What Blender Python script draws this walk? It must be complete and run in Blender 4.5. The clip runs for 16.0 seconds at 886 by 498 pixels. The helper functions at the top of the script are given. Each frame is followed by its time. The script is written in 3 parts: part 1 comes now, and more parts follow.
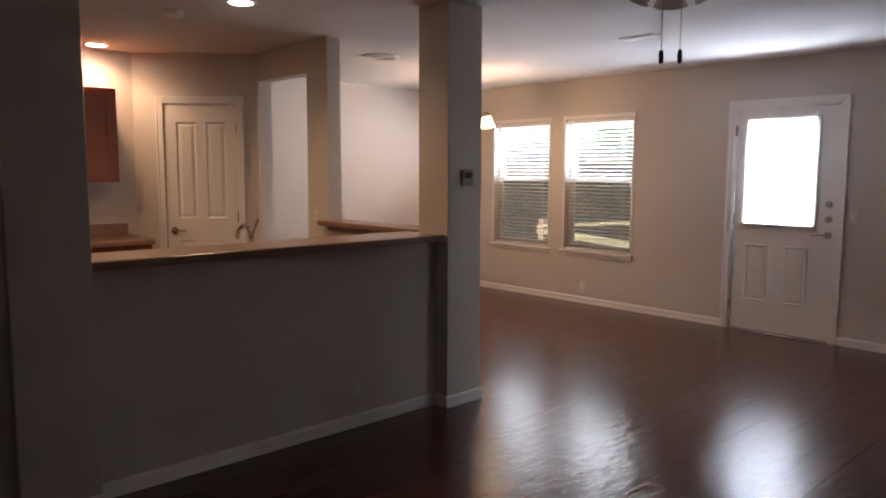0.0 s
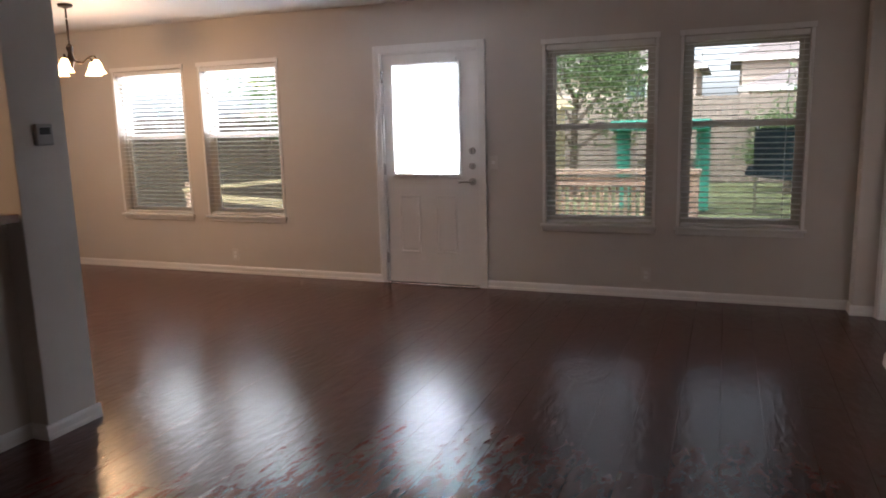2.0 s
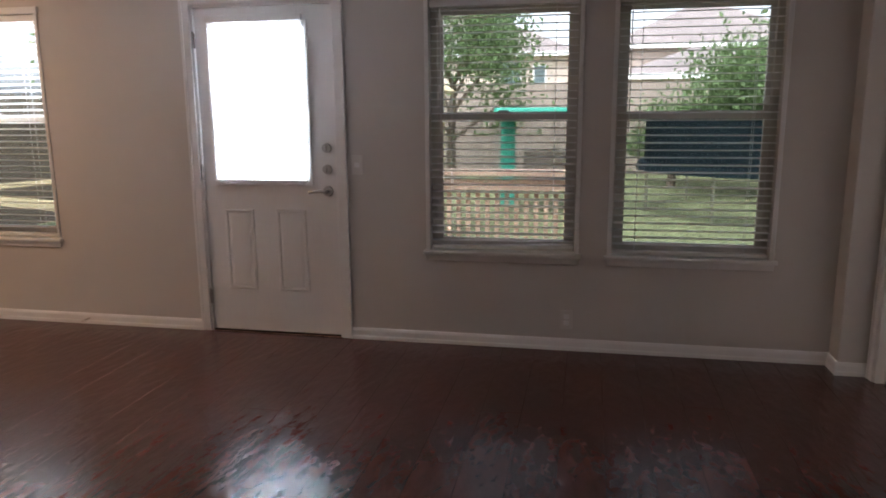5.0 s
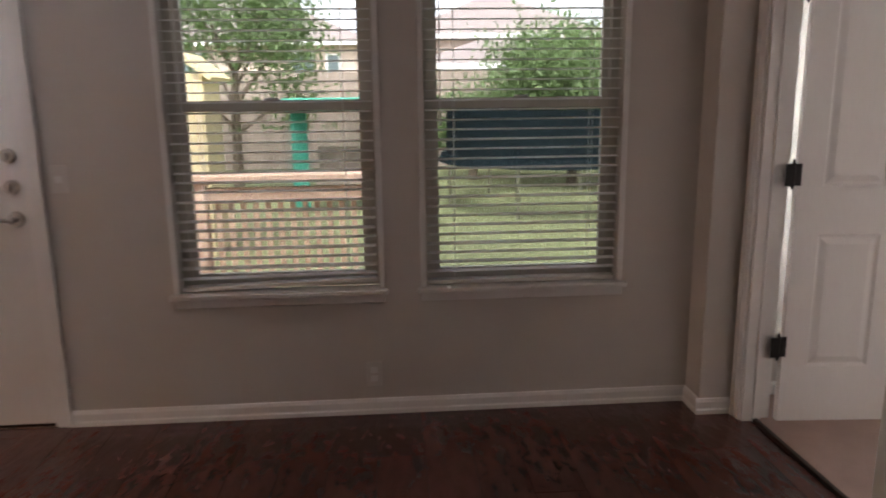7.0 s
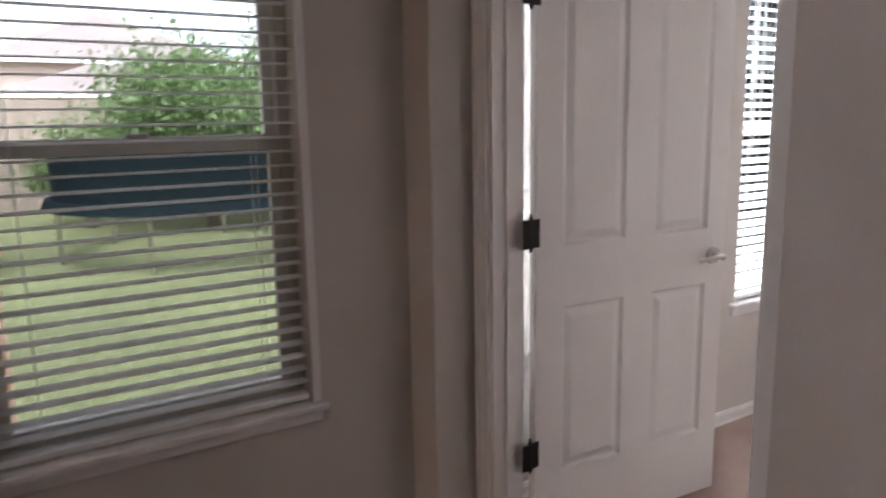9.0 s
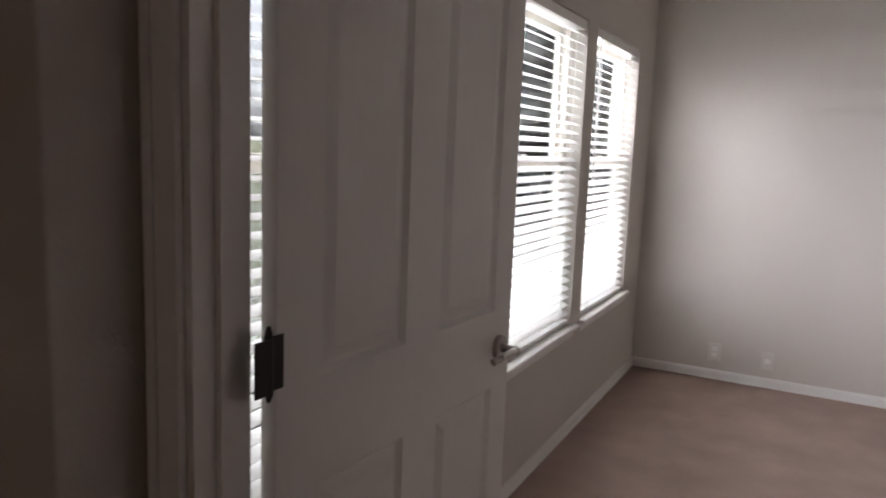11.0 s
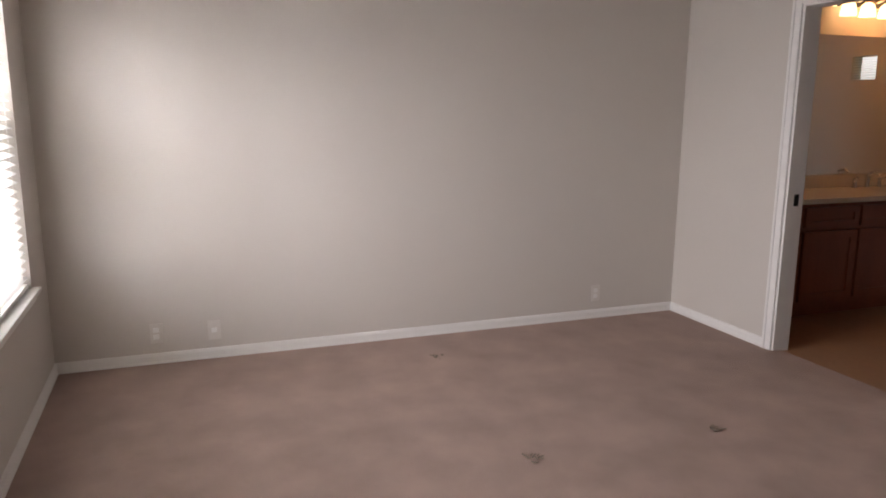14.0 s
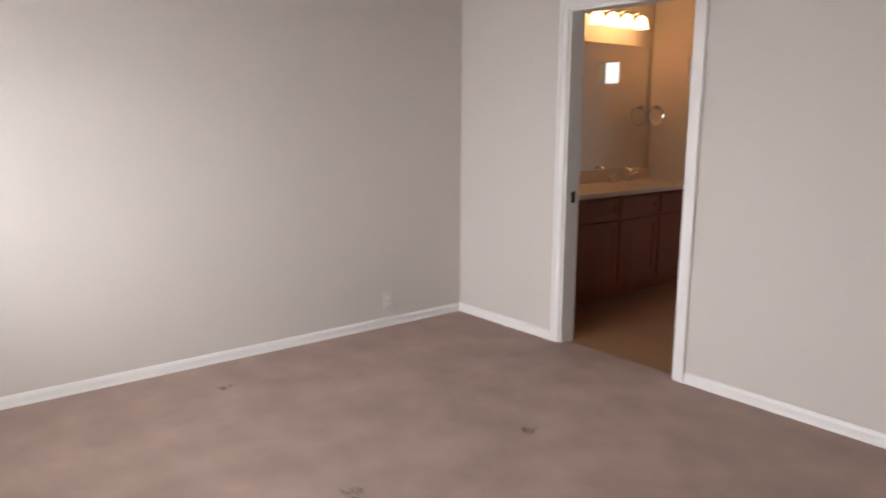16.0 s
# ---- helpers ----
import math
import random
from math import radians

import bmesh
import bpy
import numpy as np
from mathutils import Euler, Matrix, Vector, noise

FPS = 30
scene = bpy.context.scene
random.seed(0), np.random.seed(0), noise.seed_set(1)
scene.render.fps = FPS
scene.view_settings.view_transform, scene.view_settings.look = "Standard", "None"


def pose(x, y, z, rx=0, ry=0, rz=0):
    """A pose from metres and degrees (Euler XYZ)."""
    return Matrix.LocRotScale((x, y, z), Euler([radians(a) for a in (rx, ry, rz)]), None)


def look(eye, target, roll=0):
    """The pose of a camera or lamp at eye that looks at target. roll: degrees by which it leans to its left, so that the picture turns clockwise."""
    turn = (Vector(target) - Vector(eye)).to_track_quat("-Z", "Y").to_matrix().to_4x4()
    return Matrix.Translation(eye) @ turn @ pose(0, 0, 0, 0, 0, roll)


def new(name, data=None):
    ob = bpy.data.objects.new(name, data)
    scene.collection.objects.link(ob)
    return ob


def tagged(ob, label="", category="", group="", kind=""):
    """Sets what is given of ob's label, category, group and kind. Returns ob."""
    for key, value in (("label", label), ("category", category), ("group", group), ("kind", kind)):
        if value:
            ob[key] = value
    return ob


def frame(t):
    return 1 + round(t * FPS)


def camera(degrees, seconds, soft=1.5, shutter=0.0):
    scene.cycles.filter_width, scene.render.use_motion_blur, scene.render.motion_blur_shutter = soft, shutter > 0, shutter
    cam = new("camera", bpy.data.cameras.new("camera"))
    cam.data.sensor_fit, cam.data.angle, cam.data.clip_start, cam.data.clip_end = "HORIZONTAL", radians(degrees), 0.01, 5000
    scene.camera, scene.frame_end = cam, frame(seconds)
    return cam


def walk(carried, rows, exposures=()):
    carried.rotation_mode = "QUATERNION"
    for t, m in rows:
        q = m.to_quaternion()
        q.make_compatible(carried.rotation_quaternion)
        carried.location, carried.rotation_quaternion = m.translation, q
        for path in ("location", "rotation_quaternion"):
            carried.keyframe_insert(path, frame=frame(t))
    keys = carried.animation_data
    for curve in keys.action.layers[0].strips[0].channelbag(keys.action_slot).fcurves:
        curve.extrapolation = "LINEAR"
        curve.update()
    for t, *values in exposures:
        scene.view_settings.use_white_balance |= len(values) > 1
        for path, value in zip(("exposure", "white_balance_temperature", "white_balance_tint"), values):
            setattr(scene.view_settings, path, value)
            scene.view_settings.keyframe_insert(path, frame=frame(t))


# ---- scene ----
cam = camera(63.0, 16.0, soft=1.8, shutter=0.4)
PATH = [
    (0, (-0.062, -0.310, 1.474), (-1.521, 1.041, 1.259), 0.21),
    (0.5, (-0.072, -0.261, 1.461), (-1.451, 1.163, 1.191), -0.27),
    (1, (-0.169, -0.092, 1.429), (-1.280, 1.543, 1.127), -0.19),
    (1.5, (-0.276, 0.135, 1.432), (-1.041, 1.948, 1.074), -2.37),
    (2, (-0.319, 0.370, 1.432), (-1.040, 2.205, 1.092), -1.48),
    (2.5, (-0.347, 0.633, 1.430), (-1.049, 2.472, 1.072), -2.68),
    (3, (-0.427, 0.873, 1.423), (-0.895, 2.781, 1.044), -1.35),
    (3.2, (-0.494, 0.977, 1.427), (-0.836, 2.917, 1.079), 0.19),
    (5.3, (-0.827, 2.226, 1.446), (-1.215, 4.147, 1.050), -0.51),
    (5.5, (-0.846, 2.311, 1.446), (-1.165, 4.245, 1.049), -0.88),
    (6, (-0.812, 2.602, 1.428), (-1.032, 4.560, 1.081), -1.37),
    (6.5, (-0.809, 2.903, 1.447), (-0.893, 4.862, 1.054), -0.62),
    (7, (-0.801, 3.193, 1.420), (-0.656, 5.144, 1.005), -0.72),
    (7.5, (-0.788, 3.455, 1.434), (-0.419, 5.377, 1.019), -0.85),
    (8, (-0.721, 3.751, 1.427), (-0.192, 5.641, 1.041), -1.92),
    (8.5, (-0.654, 3.998, 1.418), (0.109, 5.803, 1.018), -0.72),
    (9, (-0.575, 4.285, 1.440), (0.478, 5.949, 1.090), -1.06),
    (9.2, (-0.552, 4.384, 1.449), (0.621, 5.973, 1.130), -1.66),
    (11.3, (0.063, 5.330, 1.441), (1.879, 6.100, 1.109), 1.88),
    (11.5, (0.111, 5.362, 1.427), (1.961, 6.026, 1.059), 1.17),
    (12, (0.280, 5.455, 1.410), (2.193, 5.923, 1.063), -0.71),
    (12.5, (0.410, 5.505, 1.438), (2.363, 5.781, 1.105), 0.55),
    (13, (0.461, 5.572, 1.441), (2.425, 5.430, 1.092), -1.02),
    (13.5, (0.503, 5.655, 1.447), (2.400, 5.149, 1.065), -1.16),
    (14, (0.559, 5.602, 1.446), (2.403, 4.927, 1.069), 0.34),
    (14.5, (0.627, 5.553, 1.442), (2.472, 4.900, 1.029), -0.12),
    (15, (0.762, 5.606, 1.423), (2.530, 4.751, 1.047), 0.27),
    (15.5, (0.844, 5.611, 1.433), (2.517, 4.585, 1.053), 0.03),
    (16, (0.881, 5.606, 1.435), (2.409, 4.369, 1.069), 0.19),
]
walk(cam, [(t, look(eye, target, roll)) for t, eye, target, roll in PATH], exposures=[(0.0, 2.05, 6000, 18), (2.5, 2.15, 5900, 14), (6.0, 2.05, 5800, 14), (7.0, 2.2, 6250, 17), (7.5, 2.35, 6200, 17), (8.0, 2.45, 6000, 17), (9.0, 2.3, 5850, 17), (11.3, 0.65, 6300, 18), (12.5, 0.7, 6500, 18), (13.5, 0.75, 6550, 19), (14.0, 1.0, 6600, 20), (14.5, 0.92, 6550, 19), (15.0, 0.95, 6500, 18), (16.0, 1.5, 6450, 17)])
SKY, CAN_W, CHAND_W, BATH_W = 0.15, 9.0, 6, 0.95
DAY = (9, 28, 38, 16)

# ---- light ----
world = bpy.data.worlds.new("overcast_sky")
scene.world = world
world.use_nodes = True
wn, wl = world.node_tree.nodes, world.node_tree.links
sky = wn.new("ShaderNodeTexSky")
sky.sky_type = "NISHITA"
sky.sun_disc = False
sky.sun_elevation, sky.sun_rotation = radians(55), radians(200)
sky.air_density, sky.dust_density, sky.ozone_density = 1.0, 4.0, 0.5
grey = wn.new("ShaderNodeRGBToBW")
haze = wn.new("ShaderNodeMix")
haze.data_type = "RGBA"
haze.inputs["Factor"].default_value = 0.85
wl.new(sky.outputs["Color"], grey.inputs[0])
wl.new(sky.outputs["Color"], haze.inputs["A"])
wl.new(grey.outputs[0], haze.inputs["B"])
wl.new(haze.outputs["Result"], wn["Background"].inputs["Color"])
wn["Background"].inputs["Strength"].default_value = SKY

sun = new("sun", bpy.data.lights.new("sun", "SUN"))
sun.data.energy, sun.data.angle, sun.data.color = 0.8, radians(25), (1.0, 0.97, 0.92)
sun.matrix_world = look((-4, -10, 18), (0, 0, 0))


def lamp(name, x, y, z, watts, radius, colour, shape="POINT"):
    ob = new(name, bpy.data.lights.new(name, shape))
    ob.data.energy, ob.data.shadow_soft_size, ob.data.color = watts, radius, colour
    ob.location = (x, y, z)
    return ob


def window_light(name, x0, x1, z0, z1, y, watts, tint=(0.95, 0.98, 1.0)):
    """Daylight that enters by an opening of the north wall."""
    ob = new(name, bpy.data.lights.new(name, "AREA"))
    ob.data.shape, ob.data.size, ob.data.size_y = "RECTANGLE", x1 - x0, z1 - z0
    ob.data.energy, ob.data.color = watts, tint
    ob.matrix_world = look(((x0 + x1) / 2, y, (z0 + z1) / 2), ((x0 + x1) / 2, y - 1, (z0 + z1) / 2))
    return ob


window_light("daylight_dining", -6.23, -5.43, 1.40, 2.0, 6.446, DAY[0])
window_light("daylight_dining", -5.13, -4.33, 1.41, 1.99, 6.446, DAY[0])
window_light("daylight_door", -3.08, -2.49, 1.0, 1.925, 6.378, DAY[1], (0.84, 0.91, 1.0))
window_light("daylight_bedroom", 2.32, 3.33, 0.62, 1.99, 6.446, DAY[2])
window_light("daylight_bedroom", 3.58, 4.38, 0.62, 1.99, 6.446, DAY[2])
window_light("daylight_bedroom", 1.14, 1.86, 0.62, 1.99, 6.446, DAY[3])

# ---- materials ----
def material(name, colour, rough=0.5, metal=0.0, grain=40.0, vary=0.08, bump=0.1, stain=1.5, stretch=(1, 1, 1), each=0.0, coat=0.0, spec=0.5, distance=0.004):
    m = bpy.data.materials.new(name)
    m.use_nodes = True
    n, l = m.node_tree.nodes, m.node_tree.links
    b = n["Principled BSDF"]
    b.inputs["Metallic"].default_value, b.inputs["Roughness"].default_value = metal, rough
    b.inputs["Coat Weight"].default_value, b.inputs["Specular IOR Level"].default_value = coat, spec
    co = n.new("ShaderNodeTexCoord")
    mp = n.new("ShaderNodeMapping")
    mp.inputs["Scale"].default_value = stretch
    l.new(co.outputs["Object"], mp.inputs["Vector"])
    fine, broad = n.new("ShaderNodeTexNoise"), n.new("ShaderNodeTexNoise")
    fine.inputs["Scale"].default_value, fine.inputs["Detail"].default_value = grain, 5
    broad.inputs["Scale"].default_value, broad.inputs["Detail"].default_value = stain, 3
    l.new(mp.outputs[0], fine.inputs["Vector"])
    l.new(mp.outputs[0], broad.inputs["Vector"])
    total = n.new("ShaderNodeMath")
    total.operation = "ADD"
    l.new(fine.outputs["Fac"], total.inputs[0])
    l.new(broad.outputs["Fac"], total.inputs[1])
    last = total.outputs[0]
    if each:
        info = n.new("ShaderNodeObjectInfo")
        add = n.new("ShaderNodeMath")
        add.operation, add.inputs[1].default_value = "MULTIPLY_ADD", each
        l.new(info.outputs["Random"], add.inputs[0])
        l.new(last, add.inputs[2])
        last = add.outputs[0]
    ramp = n.new("ShaderNodeMapRange")
    ramp.inputs["From Min"].default_value, ramp.inputs["From Max"].default_value = 0.5, 1.5 + each
    ramp.inputs["To Min"].default_value, ramp.inputs["To Max"].default_value = 1 - vary, 1 + vary
    l.new(last, ramp.inputs["Value"])
    tint = n.new("ShaderNodeVectorMath")
    tint.operation = "SCALE"
    tint.inputs[0].default_value = colour
    l.new(ramp.outputs[0], tint.inputs["Scale"])
    l.new(tint.outputs[0], b.inputs["Base Color"])
    gloss = n.new("ShaderNodeMapRange")
    gloss.inputs["To Min"].default_value, gloss.inputs["To Max"].default_value = rough * 0.85, min(1, rough * 1.15)
    l.new(broad.outputs["Fac"], gloss.inputs["Value"])
    l.new(gloss.outputs[0], b.inputs["Roughness"])
    if bump:
        bp = n.new("ShaderNodeBump")
        bp.inputs["Strength"].default_value, bp.inputs["Distance"].default_value = bump, distance
        l.new(fine.outputs["Fac"], bp.inputs["Height"])
        l.new(bp.outputs[0], b.inputs["Normal"])
    return m


def glowing(name, colour, strength):
    m = bpy.data.materials.new(name)
    m.use_nodes = True
    b = m.node_tree.nodes["Principled BSDF"]
    b.inputs["Base Color"].default_value = (0.85, 0.8, 0.7, 1)
    b.inputs["Emission Color"].default_value = (*colour, 1)
    b.inputs["Emission Strength"].default_value = strength
    return m


def clear_glass(name):
    m = bpy.data.materials.new(name)
    m.use_nodes = True
    n, l = m.node_tree.nodes, m.node_tree.links
    n.remove(n["Principled BSDF"])
    see, shine, mix, fr = n.new("ShaderNodeBsdfTransparent"), n.new("ShaderNodeBsdfGlossy"), n.new("ShaderNodeMixShader"), n.new("ShaderNodeFresnel")
    see.inputs["Color"].default_value = (0.96, 0.98, 0.97, 1)
    shine.inputs["Roughness"].default_value = 0.02
    fr.inputs["IOR"].default_value = 1.3
    l.new(fr.outputs[0], mix.inputs[0])
    l.new(see.outputs[0], mix.inputs[1])
    l.new(shine.outputs[0], mix.inputs[2])
    l.new(mix.outputs[0], n["Material Output"].inputs["Surface"])
    return m


def thin_cloth(name, colour, pass_through):
    m = bpy.data.materials.new(name)
    m.use_nodes = True
    n, l = m.node_tree.nodes, m.node_tree.links
    b = n["Principled BSDF"]
    b.inputs["Base Color"].default_value = (*colour, 1)
    b.inputs["Roughness"].default_value = 0.6
    tr, mix = n.new("ShaderNodeBsdfTranslucent"), n.new("ShaderNodeMixShader")
    tr.inputs["Color"].default_value = (*colour, 1)
    mix.inputs[0].default_value = pass_through
    l.new(b.outputs[0], mix.inputs[1])
    l.new(tr.outputs[0], mix.inputs[2])
    l.new(mix.outputs[0], n["Material Output"].inputs["Surface"])
    return m


def screen_mesh(name, colour, opacity):
    m = bpy.data.materials.new(name)
    m.use_nodes = True
    n, l = m.node_tree.nodes, m.node_tree.links
    b = n["Principled BSDF"]
    b.inputs["Base Color"].default_value = (*colour, 1)
    see, mix = n.new("ShaderNodeBsdfTransparent"), n.new("ShaderNodeMixShader")
    mix.inputs[0].default_value = opacity
    l.new(see.outputs[0], mix.inputs[1])
    l.new(b.outputs[0], mix.inputs[2])
    l.new(mix.outputs[0], n["Material Output"].inputs["Surface"])
    return m


PAINT = material("wall_paint", (0.60, 0.555, 0.505), 0.75, grain=150, vary=0.035, bump=0.25, stain=0.8, distance=0.003)
CEIL = material("ceiling_texture", (0.66, 0.63, 0.59), 0.9, grain=60, vary=0.05, bump=0.5, stain=0.7, distance=0.006)
TRIM = material("white_trim_paint", (0.78, 0.76, 0.73), 0.4, grain=30, vary=0.03, bump=0.03)
DOOR = material("white_door_paint", (0.76, 0.74, 0.71), 0.38, grain=25, vary=0.035, bump=0.05, stretch=(4, 4, 0.6))
VINYL = material("window_vinyl", (0.62, 0.58, 0.52), 0.45, grain=30, vary=0.03, bump=0.03)
SLAT = thin_cloth("blind_slat_vinyl", (0.90, 0.89, 0.87), 0.55)
MINI = thin_cloth("mini_blind_slat", (0.88, 0.87, 0.86), 0.45)
FLOOR = material("dark_cherry_planks", (0.085, 0.028, 0.022), 0.22, grain=10, vary=0.5, bump=0.55, stain=2.0, stretch=(2.2, 0.8, 1), each=0.2, spec=0.6, distance=0.007)
SEAM = material("floor_underlay", (0.02, 0.011, 0.009), 0.8)
CARPET = material("beige_carpet", (0.43, 0.315, 0.270), 0.95, grain=260, vary=0.27, bump=0.9, stain=3.6, distance=0.008, spec=0.1)
BATHFLOOR = material("bathroom_vinyl_floor", (0.34, 0.19, 0.11), 0.4, grain=30, vary=0.15, bump=0.1, stain=4)
BAR = material("laminate_bar_top", (0.24, 0.145, 0.095), 0.3, grain=90, vary=0.18, bump=0.05, stain=8)
CHERRY = material("cherry_cabinet_wood", (0.27, 0.075, 0.028), 0.38, grain=18, vary=0.25, bump=0.08, stretch=(6, 6, 0.6))
VANITY = material("reddish_vanity_wood", (0.27, 0.075, 0.038), 0.42, grain=18, vary=0.25, bump=0.08, stretch=(6, 6, 0.6))
MARBLE = material("cultured_marble", (0.80, 0.72, 0.62), 0.25, grain=8, vary=0.05, bump=0.0)
NICKEL = material("brushed_nickel", (0.48, 0.45, 0.42), 0.28, 1.0, grain=120, vary=0.05, bump=0.02)
CHROME = material("chrome", (0.8, 0.8, 0.8), 0.1, 1.0, grain=60, vary=0.03, bump=0.0)
BRONZE = material("oiled_bronze", (0.06, 0.045, 0.035), 0.4, 0.9, grain=60, vary=0.2, bump=0.05)
DARK = material("dark_metal", (0.02, 0.018, 0.017), 0.45, 0.6, grain=60, vary=0.2, bump=0.05)
PLATE = material("outlet_plastic", (0.66, 0.62, 0.57), 0.4, grain=40, vary=0.03, bump=0.0)
GLASS = clear_glass("window_glass")
SCREEN = screen_mesh("insect_screen", (0.02, 0.02, 0.02), 0.22)
SHADE = glowing("lit_frosted_shade", (1.0, 0.60, 0.25), 2.2)
OFFSHADE = material("frosted_glass_shade", (0.75, 0.70, 0.62), 0.35, grain=10, vary=0.12, bump=0.0)
CANLIGHT = glowing("recessed_lamp_glow", (1.0, 0.78, 0.50), 14.0)
MIRROR = material("mirror_silver", (0.86, 0.86, 0.84), 0.02, 1.0, grain=3, vary=0.01, bump=0.0)
LAWN = material("lawn", (0.165, 0.18, 0.075), 0.9, grain=25, vary=0.35, bump=0.8, stain=0.5, distance=0.05)
CEDAR = material("weathered_cedar", (0.24, 0.19, 0.15), 0.85, grain=12, vary=0.3, bump=0.4, stretch=(6, 6, 0.6), each=0.6)
DECK = material("deck_pine", (0.56, 0.38, 0.27), 0.75, grain=12, vary=0.2, bump=0.3, stretch=(5, 5, 0.7), each=0.5)
PALEWOOD = material("pale_yellow_wood", (0.52, 0.42, 0.24), 0.8, grain=12, vary=0.2, bump=0.3, stretch=(5, 5, 0.7))
STUCCO = material("house_siding", (0.50, 0.40, 0.33), 0.9, grain=6, vary=0.1, bump=0.2)
SHINGLE = material("roof_shingle", (0.20, 0.165, 0.15), 0.9, grain=6, vary=0.3, bump=0.4, stain=1.0)
PANE = material("dark_house_window", (0.10, 0.13, 0.13), 0.15, grain=2, vary=0.2, bump=0.0)
GREEN = material("green_canvas", (0.03, 0.22, 0.15), 0.8, grain=40, vary=0.12, bump=0.1)
TEAL = material("dark_teal_net", (0.007, 0.012, 0.014), 0.95, grain=30, vary=0.25, bump=0.2, spec=0.05)
BARK = material("bark", (0.12, 0.09, 0.06), 0.95, grain=14, vary=0.3, bump=0.8)
LEAF = thin_cloth("foliage", (0.115, 0.17, 0.06), 0.45)


# ---- building helpers ----
def box(bm, x0, x1, y0, y1, z0, z1, bevel=0.0):
    vs = [bm.verts.new(c) for c in ((x0, y0, z0), (x1, y0, z0), (x1, y1, z0), (x0, y1, z0), (x0, y0, z1), (x1, y0, z1), (x1, y1, z1), (x0, y1, z1))]
    fs = [bm.faces.new([vs[i] for i in q]) for q in ((3, 2, 1, 0), (4, 5, 6, 7), (0, 1, 5, 4), (1, 2, 6, 5), (2, 3, 7, 6), (3, 0, 4, 7))]
    if bevel:
        es = list({e for f in fs for e in f.edges})
        bmesh.ops.bevel(bm, geom=es, offset=bevel, segments=2, affect="EDGES", profile=0.5)
    return bm


def cyl(bm, a, b, r, r2=None, seg=16, caps=True):
    a, b = Vector(a), Vector(b)
    turn = (b - a).to_track_quat("Z", "Y").to_matrix().to_4x4()
    bmesh.ops.create_cone(bm, cap_ends=caps, segments=seg, radius1=r, radius2=r if r2 is None else r2, depth=(b - a).length,
                          matrix=Matrix.Translation((a + b) / 2) @ turn)
    return bm


def lathe(bm, profile, x=0, y=0, z=0, seg=20):
    rings = []
    for r, h in profile:
        rings.append([bm.verts.new((x + r * math.cos(2 * math.pi * k / seg), y + r * math.sin(2 * math.pi * k / seg), z + h)) for k in range(seg)])
    for p, q in zip(rings, rings[1:]):
        for k in range(seg):
            bm.faces.new((p[k], p[(k + 1) % seg], q[(k + 1) % seg], q[k]))
    return bm


def tube(bm, pts, r, seg=8):
    for a, b in zip(pts, pts[1:]):
        cyl(bm, a, b, r, seg=seg)
    return bm


def B():
    return bmesh.new()


def mesh_of(name, bm, mat, smooth=False):
    me = bpy.data.meshes.new(name)
    bmesh.ops.recalc_face_normals(bm, faces=bm.faces)
    bm.to_mesh(me)
    bm.free()
    me.materials.append(mat)
    if smooth:
        for p in me.polygons:
            p.use_smooth = True
        me.set_sharp_from_angle(angle=radians(40))
    return me


def part(name, bm, mat, parent, label="", smooth=False):
    ob = new(name, mesh_of(name, bm, mat, smooth))
    ob.parent = parent
    if label:
        ob["label"] = label
    return ob


def thing(name, label, category, m=None, group="", kind=""):
    ob = new(name)
    ob.empty_display_size = 0.1
    ob.matrix_world = m or Matrix.Identity(4)
    return tagged(ob, label, category, group, kind)


def solid(name, bm, mat, label, category, kind="structure", group="", smooth=False, m=None):
    ob = new(name, mesh_of(name, bm, mat, smooth))
    if m:
        ob.matrix_world = m
    return tagged(ob, label, category, group, kind)


def wall(name, x0, x1, y0, y1, openings=(), along="x", z1=2.48, label="beige painted drywall wall", m=None):
    """A wall box with openings (from, to, bottom, top) cut right through it along its length."""
    bm = B()
    a0, a1 = (x0, x1) if along == "x" else (y0, y1)

    def piece(p, q, lo, hi):
        if q - p > 1e-4 and hi - lo > 1e-4:
            box(bm, p, q, y0, y1, lo, hi) if along == "x" else box(bm, x0, x1, p, q, lo, hi)
    at = a0
    for p, q, lo, hi in sorted(openings):
        piece(at, p, 0, z1)
        piece(p, q, 0, lo)
        piece(p, q, hi, z1)
        at = q
    piece(at, a1, 0, z1)
    return solid(name, bm, PAINT, label, "wall", m=m)


def baseboard(x0, y0, x1, y1, side):
    """Runs from one floor point to the other; side is +1 or -1, the way (left of the run) that it faces."""
    d = Vector((x1 - x0, y1 - y0, 0))
    m = Matrix.Translation((x0, y0, 0)) @ Matrix.Rotation(math.atan2(d.y, d.x), 4, "Z")
    bm = B()
    prof = [(0, 0), (0.016, 0), (0.016, 0.018), (0.012, 0.026), (0.012, 0.056), (0.006, 0.070), (0, 0.073)]
    ends = [[bm.verts.new((x, side * p, z)) for p, z in prof] for x in (0, d.length)]
    n = len(prof)
    for k in range(n):
        bm.faces.new((ends[0][k], ends[0][(k + 1) % n], ends[1][(k + 1) % n], ends[1][k]))
    bm.faces.new(ends[0])
    bm.faces.new(ends[1])
    return solid("baseboard", bm, TRIM, "white painted baseboard along the wall", "baseboard", m=m)


